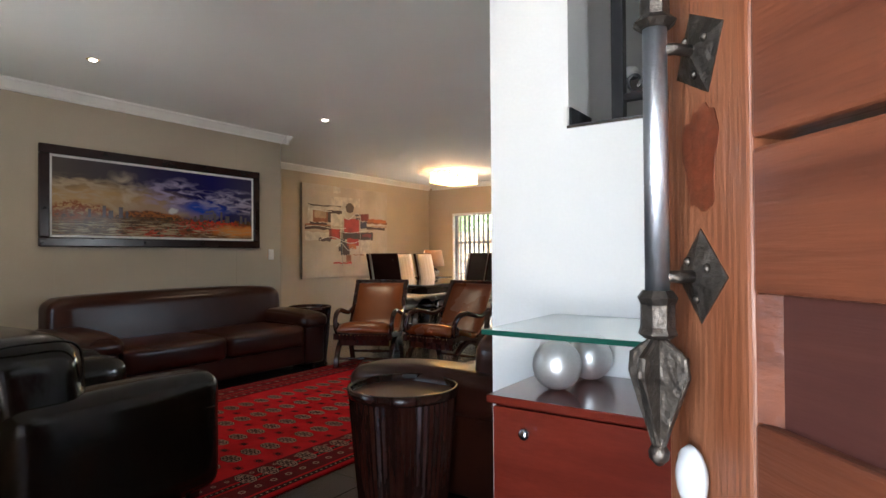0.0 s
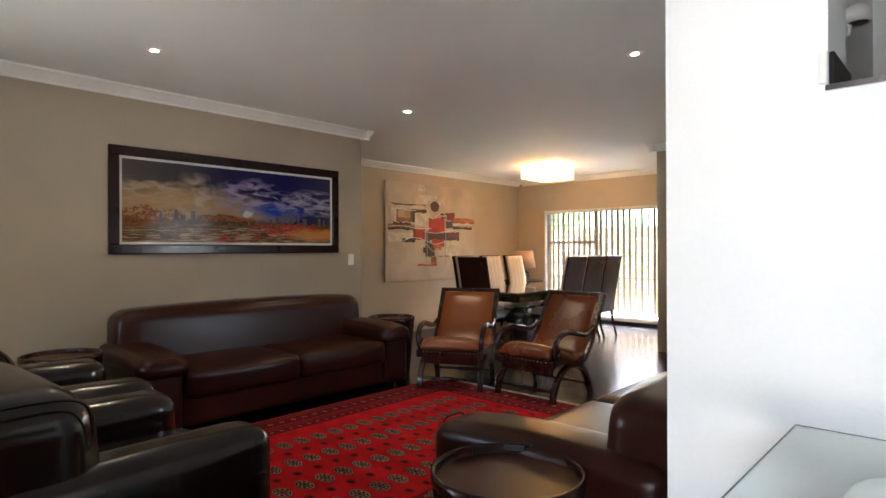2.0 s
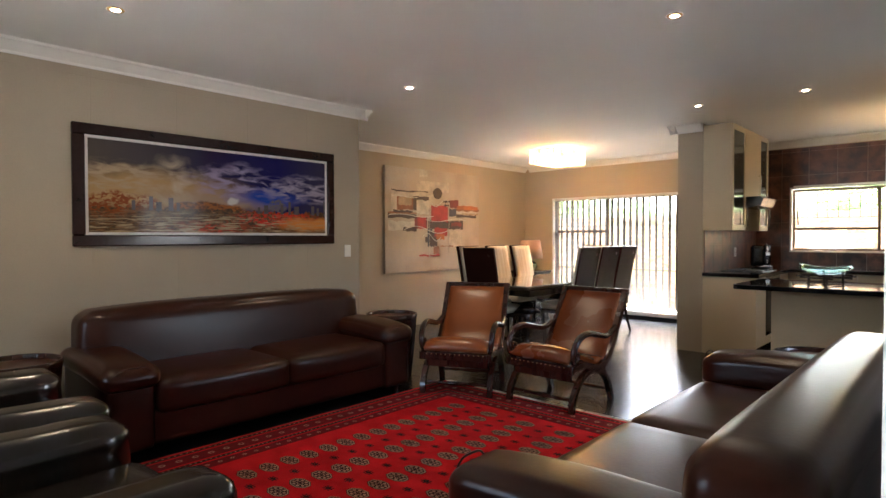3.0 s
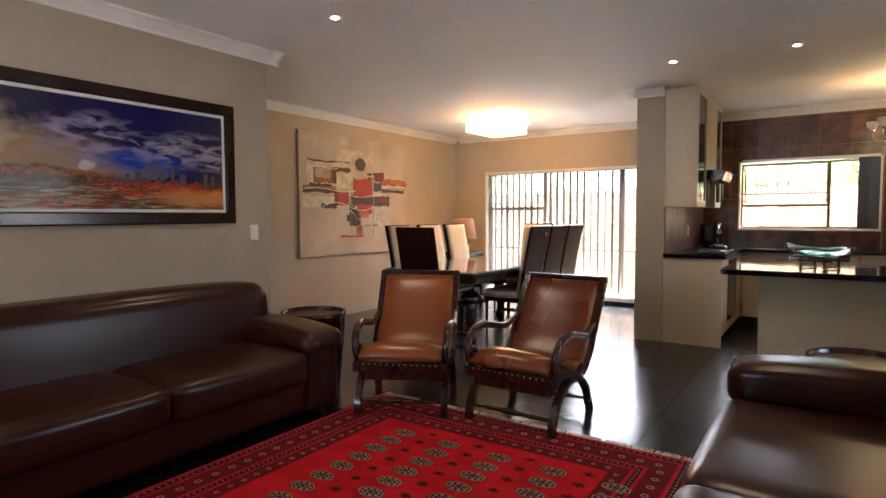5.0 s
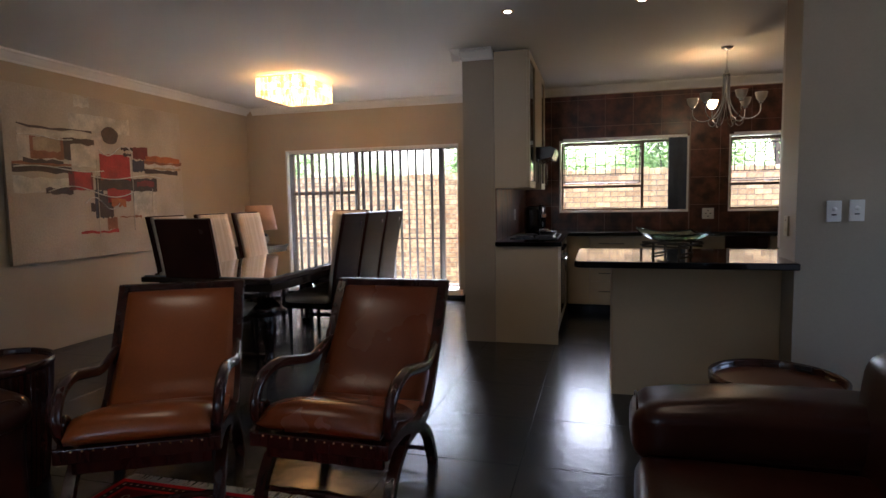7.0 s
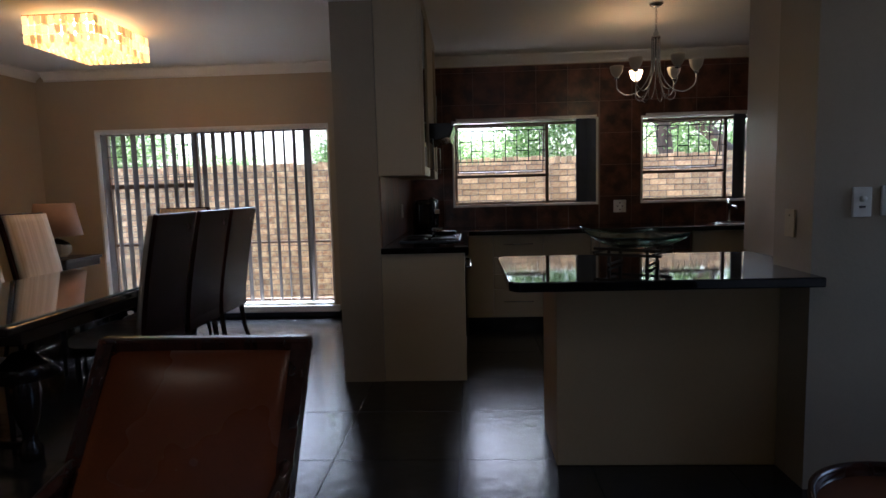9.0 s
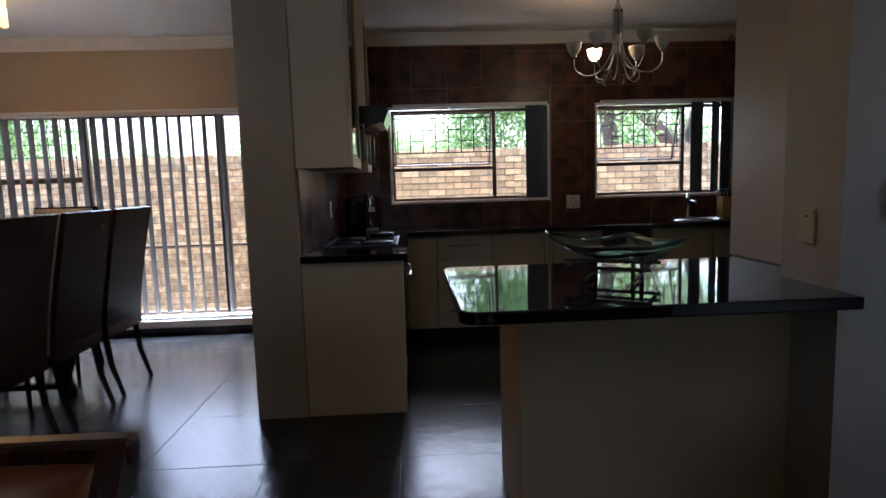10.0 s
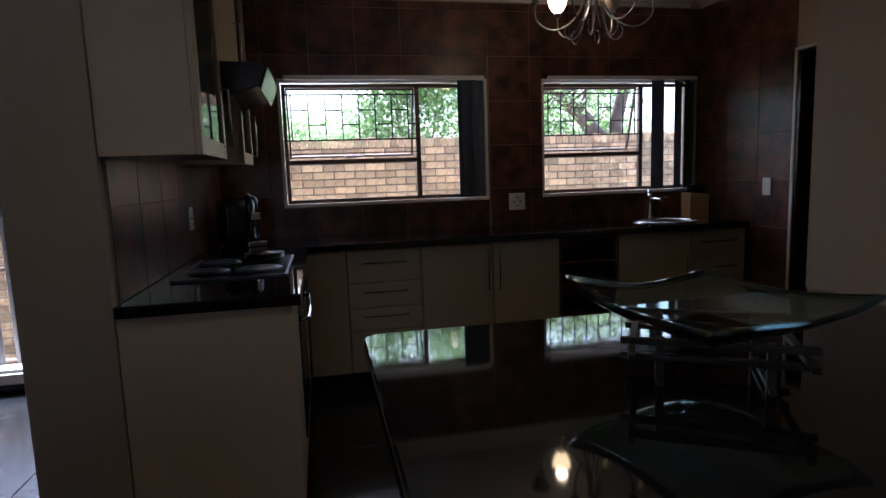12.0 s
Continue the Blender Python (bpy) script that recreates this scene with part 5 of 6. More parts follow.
base_unit(-2.555, -2.318, "blank", "narrow cream corner filler cabinet under the worktop")
base_unit(-2.316, -1.870, "drawers", "cream kitchen drawer unit with slim steel handles")
base_unit(-1.868, -1.415, "right", "cream kitchen cupboard with slim steel handle")
base_unit(-1.413, -0.972, "left", "cream kitchen cupboard with slim steel handle")
base_unit(-0.554, -0.030, "right", "cream kitchen cupboard under the sink")
base_unit(-0.028, 0.400, "drawers", "cream kitchen drawer unit at the end of the run")
rack = thing("wine_rack", "open dark wooden rack between the cupboards", "rack", pose(0, 0, 0))
RACKW = material("red_brown_rack_wood", (0.12, 0.045, 0.022), 0.45, vary=0.12, scale=5, fine=30, stretch=(8, 1, 1), bump=0.03)
part("back", block(-0.970, -0.556, 9.20, 9.22, 0.10, 0.858), RACKW, rack)
for z in (0.10, 0.32, 0.54, 0.68, 0.838):
    part("board", block(-0.954, -0.572, 8.805, 9.20, z, z + 0.018, 0.001, 1), RACKW, rack)
for x in (-0.970, -0.572):
    part("side", block(x, x + 0.016, 8.805, 9.20, 0.0, 0.858), RACKW, rack)

# wall cabinets and hood
def wall_cabinet(y0, y1, z0, label, glass):
    u = thing("wall_cabinet", label, "cabinet", pose(0, 0, 0), "kitchen wall cabinets")
    part("carcass", block(-3.108, -2.825, y0, y1, z0, 2.535, 0.002), CUPBOARD, u)
    d = part("door", bmesh.new(), CUPBOARD, u)
    bm = bmesh.new()
    for a in ((y0, y0 + 0.05, z0, 2.53), (y1 - 0.05, y1, z0, 2.53), (y0 + 0.05, y1 - 0.05, z0, z0 + 0.06), (y0 + 0.05, y1 - 0.05, 2.47, 2.53)) if glass else ((y0, y1, z0, 2.53),):
        box(bm, -2.824, -2.803, a[0] + 0.001, a[1] - 0.001, *a[2:], 0.002, 1)
    finish(bm)
    bm.to_mesh(d.data)
    bm.free()
    if glass:
        part("glass", block(-2.818, -2.812, y0 + 0.05, y1 - 0.05, z0 + 0.06, 2.47), material("dark_cabinet_glass", (0.05, 0.06, 0.05), 0.06, vary=0.05, bump=0.0), d, "dark glass pane")
    part("handle", tube([(-2.803, y1 - 0.04, z0 + 0.05), (-2.775, y1 - 0.04, z0 + 0.05), (-2.775, y1 - 0.04, z0 + 0.27), (-2.803, y1 - 0.04, z0 + 0.27)], 0.005, 8), STEEL, d, "slim steel bar handle", smooth=True)
    return u


wall_cabinet(7.364, 7.86, 1.37, "cream wall cabinet with a glazed door", True)
wall_cabinet(7.863, 8.42, 1.76, "short cream wall cabinet above the cooker hood", False)
wall_cabinet(8.423, 8.82, 1.37, "narrow cream wall cabinet with a glazed door", True)
hood = thing("cooker_hood", "black cooker hood with a slanted steel visor", "cooker hood", pose(0, 0, 0))
part("body", prism([(-3.10, 1.66), (-2.80, 1.66), (-2.80, 1.758), (-3.10, 1.758)], "y", 7.866, 8.417, 0.003), BLACKPLASTIC, hood)
part("visor", prism([(-2.80, 1.62), (-2.66, 1.66), (-2.63, 1.735), (-2.66, 1.757), (-2.80, 1.757)], "y", 7.87, 8.413, 0.004), BLACKPLASTIC, hood, "black hood visor")
part("glass_edge", prism([(-2.66, 1.645), (-2.655, 1.645), (-2.622, 1.735), (-2.627, 1.738)], "y", 7.875, 8.408), BLACKPLASTIC, hood, "glossy black visor front")

coffee = thing("coffee_machine", "black and chrome capsule coffee machine on the worktop", "coffee machine", pose(-2.95, 9.02, 0.90, 0, 0, 20))
part("body", padded(-0.10, 0.06, -0.09, 0.10, 0.0, 0.29, r=0.05, cuts=7, wrinkle=0), BLACKPLASTIC, coffee, smooth=True)
part("tower", padded(0.04, 0.13, -0.07, 0.07, 0.02, 0.30, r=0.04, cuts=7, wrinkle=0), BLACKPLASTIC, coffee, smooth=True)
part("chrome_band", tube([(0.085, -0.072, 0.05), (0.085, -0.076, 0.25), (0.085, -0.03, 0.305), (0.085, 0.05, 0.305)], 0.010, 10), CHROME, coffee, "chrome band", smooth=True)
part("spout", block(0.06, 0.12, -0.115, -0.07, 0.15, 0.20, 0.008), CHROME, coffee)
part("drip_tray", block(0.03, 0.14, -0.14, -0.06, 0.0, 0.03, 0.005), STEEL, coffee)
switch("wall_socket", "white plastic socket with a plug on the tiles", pose(-3.099, 8.50, 1.105, 0, 0, 90), "socket")
switch("wall_socket", "white plastic socket between the kitchen windows", pose(-1.038, 9.408, 1.072) @ Matrix.Diagonal((1.7, 1, 1.05, 1)), "socket")
switch("light_switch", "white light switch on the maroon tiles", pose(0.464, 8.69, 1.132, 0, 0, -90), "rocker")

sink = thing("sink", "round steel sink set into the granite worktop", "sink", pose(-0.05, 9.06, 0.90))
part("rim", lathe([(0.215, 0.0005), (0.213, 0.007), (0.190, 0.008), (0.184, 0.002), (0.184, 0.0005)], 44), STEEL, sink, smooth=True)
part("bowl", lathe([(0.183, 0.0035), (0.15, 0.0025), (0.03, 0.0015)], 44), STEEL, sink, "shallow steel bowl", smooth=True)
tap = thing("tap", "chrome kitchen tap beside the sink", "tap", pose(-0.02, 9.30, 0.90))
part("body", lathe([(0.026, 0), (0.024, 0.012), (0.014, 0.02), (0.014, 0.16), (0.018, 0.165), (0.018, 0.19), (0.008, 0.195)], 20), CHROME, tap, smooth=True)
part("spout", tube([(0, 0, 0.13), (0, -0.06, 0.155), (0, -0.13, 0.15), (0, -0.15, 0.125)], 0.010, 10), CHROME, tap, smooth=True)
part("lever", tube([(0, 0, 0.19), (0.0, 0.03, 0.215)], 0.006, 8), CHROME, tap, smooth=True)
kb = thing("knife_block", "pale wooden knife block with black-handled knives", "knife block", pose(0.33, 9.24, 0.90, 0, 0, 0))
part("block", prism([(-0.09, 0.0), (0.07, 0.0), (0.07, 0.17), (-0.09, 0.19)], "y", -0.055, 0.055, 0.004), material("pale_beech", (0.52, 0.33, 0.15), 0.45, vary=0.08, scale=4, fine=40, stretch=(1, 1, 0.2), bump=0.02), kb)
for k in range(5):
    part("knife", padded(-0.078 + k * 0.030, -0.062 + k * 0.030, -0.018, 0.012, 0.170, 0.255 - 0.006 * k, r=0.007, cuts=3, wrinkle=0), BLACKPLASTIC, kb, "black knife handle", smooth=True)

# glass bowl on its iron stand
BOWLGLASS = glass_material("pale_green_glass", (0.70, 0.90, 0.86), 0.02)
stand = thing("bowl_stand", "dark iron stand of stacked rods on the bar", "stand", pose(-1.775, 6.285, 0.90, 0, 0, -32))
for sx in (-1, 1):
    for sy in (-1, 1):
        part("leg", block(sx * 0.085 - 0.007, sx * 0.085 + 0.007, sy * 0.082 - 0.007, sy * 0.082 + 0.007, 0.0, 0.088, 0.002), IRON, stand)
for z, ax in ((0.058, 0), (0.071, 1), (0.084, 0)):
    for s in (-0.10, 0.10):
        bm = block(-0.15, 0.15, s - 0.006, s + 0.006, z - 0.006, z + 0.006, 0.002) if ax == 0 else block(s * 1.3 - 0.006, s * 1.3 + 0.006, -0.16, 0.16, z - 0.006, z + 0.006, 0.002)
        part("rod", bm, IRON, stand)
for s in (-0.10, 0.10):
    part("rod", block(s * 0.85 - 0.005, s * 0.85 + 0.005, -0.105, 0.105, 0.006, 0.016, 0.002), IRON, stand)
bowl = thing("glass_bowl", "large wavy square platter of pale green glass", "bowl", pose(-1.78, 6.28, 0.987, 0, 0, 9.6))
N, HALF = 30, 0.186


def platter_at(u, v):
    """The wavy square platter: a sunk middle, a rolling rim and raised corners, one of them lower."""
    r = max(abs(u), abs(v))
    tip = (abs(u) * abs(v)) ** 1.8 * ((0.0 if v < 0 else 0.028) if u < 0 else (0.014 if v < 0 else 0.006))
    draw = 1 - 0.06 * (1 - min(abs(u), abs(v)) ** 2) * r ** 4 - 0.05 * (abs(u) * abs(v)) ** 5
    return Vector((u * HALF * draw, v * HALF * draw, 0.050 * r ** 2.8 + tip + 0.004 * math.sin(3.2 * u + 1) * math.cos(2.7 * v) * r * r))


bm = bmesh.new()
vt = {(side, i, j): bm.verts.new(platter_at(2 * i / N - 1, 2 * j / N - 1) + Vector((0, 0, 0.007 * side))) for side in (0, 1) for i in range(N + 1) for j in range(N + 1)}
for side in (0, 1):
    for i in range(N):
        for j in range(N):
            q = [vt[side, i, j], vt[side, i + 1, j], vt[side, i + 1, j + 1], vt[side, i, j + 1]]
            bm.faces.new(q if side else list(reversed(q)))
for k in range(N):
    for a, b in (((k, 0), (k + 1, 0)), ((k, N), (k + 1, N)), ((0, k), (0, k + 1)), ((N, k), (N, k + 1))):
        bm.faces.new([vt[0, a[0], a[1]], vt[0, b[0], b[1]], vt[1, b[0], b[1]], vt[1, a[0], a[1]]])
part("platter", bm, BOWLGLASS, bowl, smooth=True)
rim = [platter_at(*((q, -1), (1, q), (-q, 1), (-1, -q))[s]) * 1.012 + Vector((0, 0, 0.0035)) for s in range(4) for q in [2 * k / N - 1 for k in range(N)]]
part("rim", tube(rim + rim[:1], 0.0042, 8), glass_material("thick_rim_glass", (0.62, 0.88, 0.84), 0.04), bowl, "thick rounded glass rim", smooth=True)

# chandelier
ch = thing("chandelier", "chrome chandelier with six frosted cups, one lit", "chandelier", pose(-1.16, 7.95, HIGH - 0.08))
part("rose", lathe([(0.050, 0.079), (0.048, 0.068), (0.020, 0.050), (0.006, 0.046)], 24), STEEL, ch, smooth=True)
for k in range(8):
    z = 0.032 - k * 0.019
    ring = [(0.008 * math.cos(a) * (1 if k % 2 else 0), 0.008 * math.cos(a) * (0 if k % 2 else 1), z + 0.013 * math.sin(a)) for a in [2 * math.pi * q / 12 for q in range(13)]]
    part("chain_link", tube(ring, 0.0022, 5), STEEL, ch)
part("column", lathe([(0.004, -0.30), (0.007, -0.17), (0.030, -0.163), (0.031, -0.152), (0.016, -0.145), (0.020, -0.13), (0.010, -0.115), (0.004, -0.10)], 18), STEEL, ch, smooth=True)
OPAL = material("frosted_amber_cup", (0.62, 0.54, 0.42), 0.35, vary=0.04, bump=0.0)
LITCUP = glow_material("lit_cup", (1.0, 0.66, 0.28), 1.6)
cup = [(0.012, 0.0), (0.026, 0.008), (0.040, 0.030), (0.047, 0.060), (0.050, 0.075), (0.047, 0.075), (0.043, 0.058), (0.036, 0.032), (0.020, 0.012)]
for k in range(6):
    a = radians(104 + 60 * k)
    ca, sa = math.cos(a), math.sin(a)
    line = smooth_line([(0.018, -0.155), (0.020, -0.30), (0.045, -0.43), (0.11, -0.525), (0.195, -0.550), (0.262, -0.505), (0.27, -0.425)], 5)
    arm = part("arm", tube([(p.x * ca, p.x * sa, p.y) for p in line], 0.005, 8), STEEL, ch, smooth=True)
    loop = smooth_line([(0.022, -0.16), (0.026, -0.38), (0.055, -0.54), (0.095, -0.600), (0.130, -0.585), (0.135, -0.55), (0.115, -0.535)], 5)
    part("curl", tube([(p.x * ca - 0.02 * sa, p.x * sa + 0.02 * ca, p.y) for p in loop], 0.0035, 6), STEEL, arm, smooth=True)
    part("holder", lathe([(0.020, -0.428), (0.018, -0.415), (0.010, -0.41)], 16, (0.27 * ca, 0.27 * sa)), STEEL, arm, smooth=True)
    part("cup", moved(lathe(cup, 28), pose(0.27 * ca, 0.27 * sa, -0.412)), LITCUP if k == 0 else OPAL, ch, "lit frosted cup" if k == 0 else "frosted amber cup", smooth=True)
lamp_at("chandelier_bulb", (-1.16 + 0.27 * math.cos(radians(104)), 7.95 + 0.27 * math.sin(radians(104)), HIGH - 0.37), 0.32, (1.0, 0.68, 0.34), 0.03)

# doorway frame in the kitchen side wall
for y0, y1, l0, l1 in ((8.478, 8.500, 8.45, 8.477), (7.435, 7.457, 7.458, 7.485)):
    structure("door_frame_jamb", block(0.455, 0.69, y0, y1, 0.0, 1.98, 0.003), WHITEALU, "pale painted steel doorway frame", "door frame")
    # dark strip by each jamb stands in for the pantry's unlit depth
    structure("door_lining", block(0.462, 0.69, l0, l1, 0.0, 1.958), DARKWOOD, "dark strip standing in for the unlit depth of the pantry doorway", "door frame")
structure("door_frame_head", block(0.455, 0.69, 7.457, 8.478, 1.96, 1.98, 0.003), WHITEALU, "pale painted steel doorway head", "door frame")


# ---- windows, bars and blinds ----
def kitchen_window(name, w, mull, label, flip):
    x0, x1, z0, z1 = w
    win = tagged(thing(name, label, "window", pose(0, 0, 0)), kind="structure")
    y = 9.50
    for a in ((x0, x1, z0, z0 + 0.022), (x0, x1, z1 - 0.022, z1), (x0, x0 + 0.02, z0 + 0.022, z1 - 0.022), (x1 - 0.02, x1, z0 + 0.022, z1 - 0.022)):
        part("reveal_trim", block(a[0], a[1], 9.415, 9.47, a[2], a[3]), WHITEALU, win, "white painted reveal trim")
    xs0, xs1, zs0, zs1 = x0 + 0.021, x1 - 0.021, z0 + 0.023, z1 - 0.023
    for a in ((xs0, xs1, zs0, zs0 + 0.025), (xs0, xs1, zs1 - 0.025, zs1), (xs0, xs0 + 0.025, zs0 + 0.025, zs1 - 0.025), (xs1 - 0.025, xs1, zs0 + 0.025, zs1 - 0.025), (mull - 0.016, mull + 0.016, zs0 + 0.025, zs1 - 0.025)):
        part("window_frame", block(a[0], a[1], y - 0.012, y + 0.022, a[2], a[3], 0.002, 1), BRONZEALU, win, "bronze window frame")
    part("transom", block(xs0 + 0.025, mull - 0.016, y - 0.018, y + 0.024, 1.385, 1.415, 0.003, 1), BRONZEALU, win, "bronze transom")
    part("handle", tube([((xs0 + mull) / 2 - 0.06, y - 0.03, 1.43), ((xs0 + mull) / 2, y - 0.045, 1.425), ((xs0 + mull) / 2 + 0.07, y - 0.04, 1.435)], 0.006, 8), WHITEALU, win, "pale window stay", smooth=True)
    # open top-hung sash, swung outwards
    sash = part("sash", bmesh.new(), BRONZEALU, win, "bronze sash swung outwards")
    bm = bmesh.new()
    sw, sh = mull - 0.016 - xs0 - 0.025, zs1 - 0.025 - 1.415
    for a in ((0, sw, 0, 0.013), (0, sw, sh - 0.013, sh), (0, 0.013, 0.013, sh - 0.013), (sw - 0.013, sw, 0.013, sh - 0.013)):
        box(bm, a[0], a[1], 0, 0.02, a[2] - sh, a[3] - sh)
    moved(bm, pose(xs0 + 0.025, y + 0.026, zs1 - 0.025, 16, 0, 0))
    finish(bm)
    bm.to_mesh(sash.data)
    bm.free()
    for k, a in enumerate(((xs0 + 0.025, mull - 0.016, zs0 + 0.025, 1.385), (mull + 0.016, xs1 - 0.025, zs0 + 0.025, zs1 - 0.025))):
        p = part("pane", block(a[0], a[1], y + 0.004, y + 0.008, a[2], a[3]), PANE, win)
        p.visible_shadow = False
    # burglar bars: two rails with stepped uprights between them
    bars = part("burglar_bars", bmesh.new(), BLACKMETAL, win, "black stepped burglar bars")
    bm = bmesh.new()
    yb, lo, hi = y - 0.035, 1.545, zs1 - 0.075
    for z in (lo, hi):
        box(bm, xs0, mull - 0.016, yb - 0.004, yb + 0.004, z - 0.005, z + 0.005)
    n = 8
    step = (mull - 0.016 - xs0) / n
    for k in range(n):
        xk = xs0 + (k + 0.5) * step
        za = lo + (hi - lo) * (0.34 if k % 2 else 0.66)
        box(bm, xk - 0.0045, xk + 0.0045, yb - 0.003, yb + 0.003, lo, hi)
        box(bm, xk, min(xk + step, mull - 0.02), yb - 0.003, yb + 0.003, za - 0.0045, za + 0.0045)
    for z in (1.455,):
        box(bm, xs0, mull - 0.016, yb - 0.003, yb + 0.003, z - 0.003, z + 0.003)
    finish(bm)
    bm.to_mesh(bars.data)
    bm.free()
    return win


kitchen_window("window_1", KW1, -1.739, "bronze kitchen window with stepped burglar bars", False)
kitchen_window("window_2", KW2, 0.011, "bronze kitchen window with stepped burglar bars, sash open", False)


def vertical_blind(label, xs, y, z0, z1, wide, rail, cloth=SLAT):
    b = thing("vertical_blind", label, "blind", pose(0, 0, 0), "vertical blinds")
    part("head_rail", block(rail[0], rail[1], y - 0.02, y + 0.02, z1 + 0.002, z1 + 0.03, 0.003), WHITEALU, b, "white head rail")
    me = None
    for x, a in xs:
        if me is None:
            bm = bmesh.new()
            n = 6
            curve = [(-wide / 2 + wide * k / n, 0.008 * math.cos(math.pi * (k / n - 0.5))) for k in range(n + 1)]
            prism(curve + [(u, v - 0.0016) for u, v in reversed(curve)], "z", z0, z1, bm=bm)
            ob = part("slat", bm, cloth, b)
            me = ob.data
        else:
            ob = new("slat", me)
            ob.parent = b
        ob.location, ob.rotation_euler = (x, y, 0), (0, 0, radians(a))
    return b


vertical_blind("dark blue-grey vertical blind drawn aside at the kitchen window", [(-1.405, 8), (-1.385, 20), (-1.335, 14), (-1.315, 30)], 9.40, 1.12, 1.935, 0.127, (-2.64, -1.27))
vertical_blind("dark blue-grey vertical blind drawn aside beside the kitchen wall", [(0.098, 12), (0.27, 32), (0.365, 24), (0.405, 50)], 9.40, 1.12, 1.935, 0.127, (-0.79, 0.42))

sd = tagged(thing("sliding_door_1", "bronze sliding patio door with a side window", "sliding door", pose(0, 0, 0)), kind="structure")
x0, x1, z0, z1 = SLIDE
for a in ((x0, x1, z0, z0 + 0.02), (x0, x1, z1 - 0.02, z1), (x0, x0 + 0.018, z0 + 0.02, z1 - 0.02), (x1 - 0.018, x1, z0 + 0.02, z1 - 0.02)):
    part("reveal_trim", block(a[0], a[1], 9.414, 9.60, a[2], a[3]), WHITEALU, sd, "white painted reveal trim")
for a in ((x0 + 0.02, x1 - 0.02, z0 + 0.021, z0 + 0.05), (x0 + 0.02, x1 - 0.02, z1 - 0.05, z1 - 0.021), (x0 + 0.019, x0 + 0.05, z0 + 0.05, z1 - 0.05), (x1 - 0.05, x1 - 0.019, z0 + 0.05, z1 - 0.05), (-5.40, -5.34, z0 + 0.05, z1 - 0.05), (-4.20, -4.15, z0 + 0.05, z1 - 0.05), (x0 + 0.05, -5.40, 1.37, 1.42), (x0 + 0.05, -5.40, 0.76, 0.79), (-5.34, -4.20, 0.765, 0.785), (-4.15, x1 - 0.05, 0.765, 0.785)):
    part("door_rail", block(a[0], a[1], 9.545, 9.59, a[2], a[3], 0.003, 1), BRONZEALU, sd, "bronze door frame member")
for a in ((x0 + 0.05, -5.40, z0 + 0.05, 0.76), (x0 + 0.05, -5.40, 0.79, 1.37), (-5.34, -4.20, z0 + 0.05, z1 - 0.05), (-4.15, x1 - 0.05, z0 + 0.05, z1 - 0.05)):
    p = part("pane", block(a[0], a[1], 9.566, 9.570, a[2], a[3]), PANE, sd)
    p.visible_shadow = False
for k in range(4):
    z = 1.42 + 0.11 * (k + 0.6)
    part("burglar_bar", tube([(x0 + 0.05, 9.53, z), (-5.40, 9.53, z)], 0.004, 6), BLACKMETAL, sd)
for k in range(8):
    x = x0 + 0.11 + k * 0.115
    part("burglar_bar", tube([(x, 9.525, 1.42), (x, 9.525, z1 - 0.05)], 0.004, 6), BLACKMETAL, sd)
vertical_blind("dark open vertical blind across the patio door", [(-6.29 + 0.105 * k, 90 + random.uniform(-7, 7)) for k in range(20)] + [(-4.18 + 0.012 * k, 80) for k in range(3)], 9.468, 0.17, 1.93, 0.088, (-6.31, -3.96), DOORSLAT)
structure("threshold", block(-6.40, -3.88, 9.38, 9.419, 0.062, 0.128, 0.004), WHITEALU, "white painted step below the patio door", "threshold")
structure("baseboard", block(-3.88, -3.39, 9.402, 9.419, 0.0, 0.07, 0.003), BLACKPLASTIC, "dark skirting below the cream wall", "baseboard")
structure("baseboard", block(-6.93, -6.40, 9.402, 9.419, 0.0, 0.07, 0.003), BLACKPLASTIC, "dark skirting below the cream wall", "baseboard")

structure("baseboard", block(-6.399, -3.881, 9.390, 9.419, 0.0, 0.061, 0.003), BLACKPLASTIC, "dark skirting below the patio door step", "baseboard")

# ---- outside ----
# added overhang, never in view: it cuts high sky light into the rooms
structure("eaves", block(-7.4, 1.6, 9.63, 10.7, 2.46, 2.56), CEILING, "plain white slab along the back of the house, unseen, added to cut skylight", "eaves")
PAVING = material("pale_outdoor_paving", (0.38, 0.35, 0.31), 0.85, vary=0.10, scale=2, fine=30, bump=0.06)
structure("ground", block(-500, 500, 9.63, 900, -0.75, -0.50), PAVING, "pale paved yard reaching into the distance", "ground")
structure("ground", block(-500, 500, -900, -0.62, -0.30, -0.06), PAVING, "pale paved forecourt before the house", "ground")
BRICK = material("yellow_brown_face_brick", (0.58, 0.44, 0.24), 0.85, vary=0.10, scale=14, fine=60, bump=0.10, spread=0.34, second=(0.36, 0.20, 0.10))
MORTAR = material("grey_mortar", (0.20, 0.175, 0.15), 0.9, vary=0.08, fine=80, bump=0.08)


def island_brick():
    """The same brick, for those joined into one mesh: changed from brick to brick by its island."""
    m = BRICK.copy()
    m.name = "yellow_brown_face_brick_joined"
    nt = m.node_tree
    info = [k for k in nt.nodes if k.type == "OBJECT_INFO"][0]
    geo = nt.nodes.new("ShaderNodeNewGeometry")
    for l in list(nt.links):
        if l.from_node == info:
            nt.links.new(geo.outputs["Random Per Island"], l.to_socket)
    return m


garden_wall = structure("garden_wall", block(-13.0, 9.0, 12.012, 12.22, -0.52, 1.64), MORTAR, "yellow-brown face brick garden wall", "wall")
BW, BH, BJ = 0.222, 0.073, 0.011
brick_me = None
joined = bmesh.new()


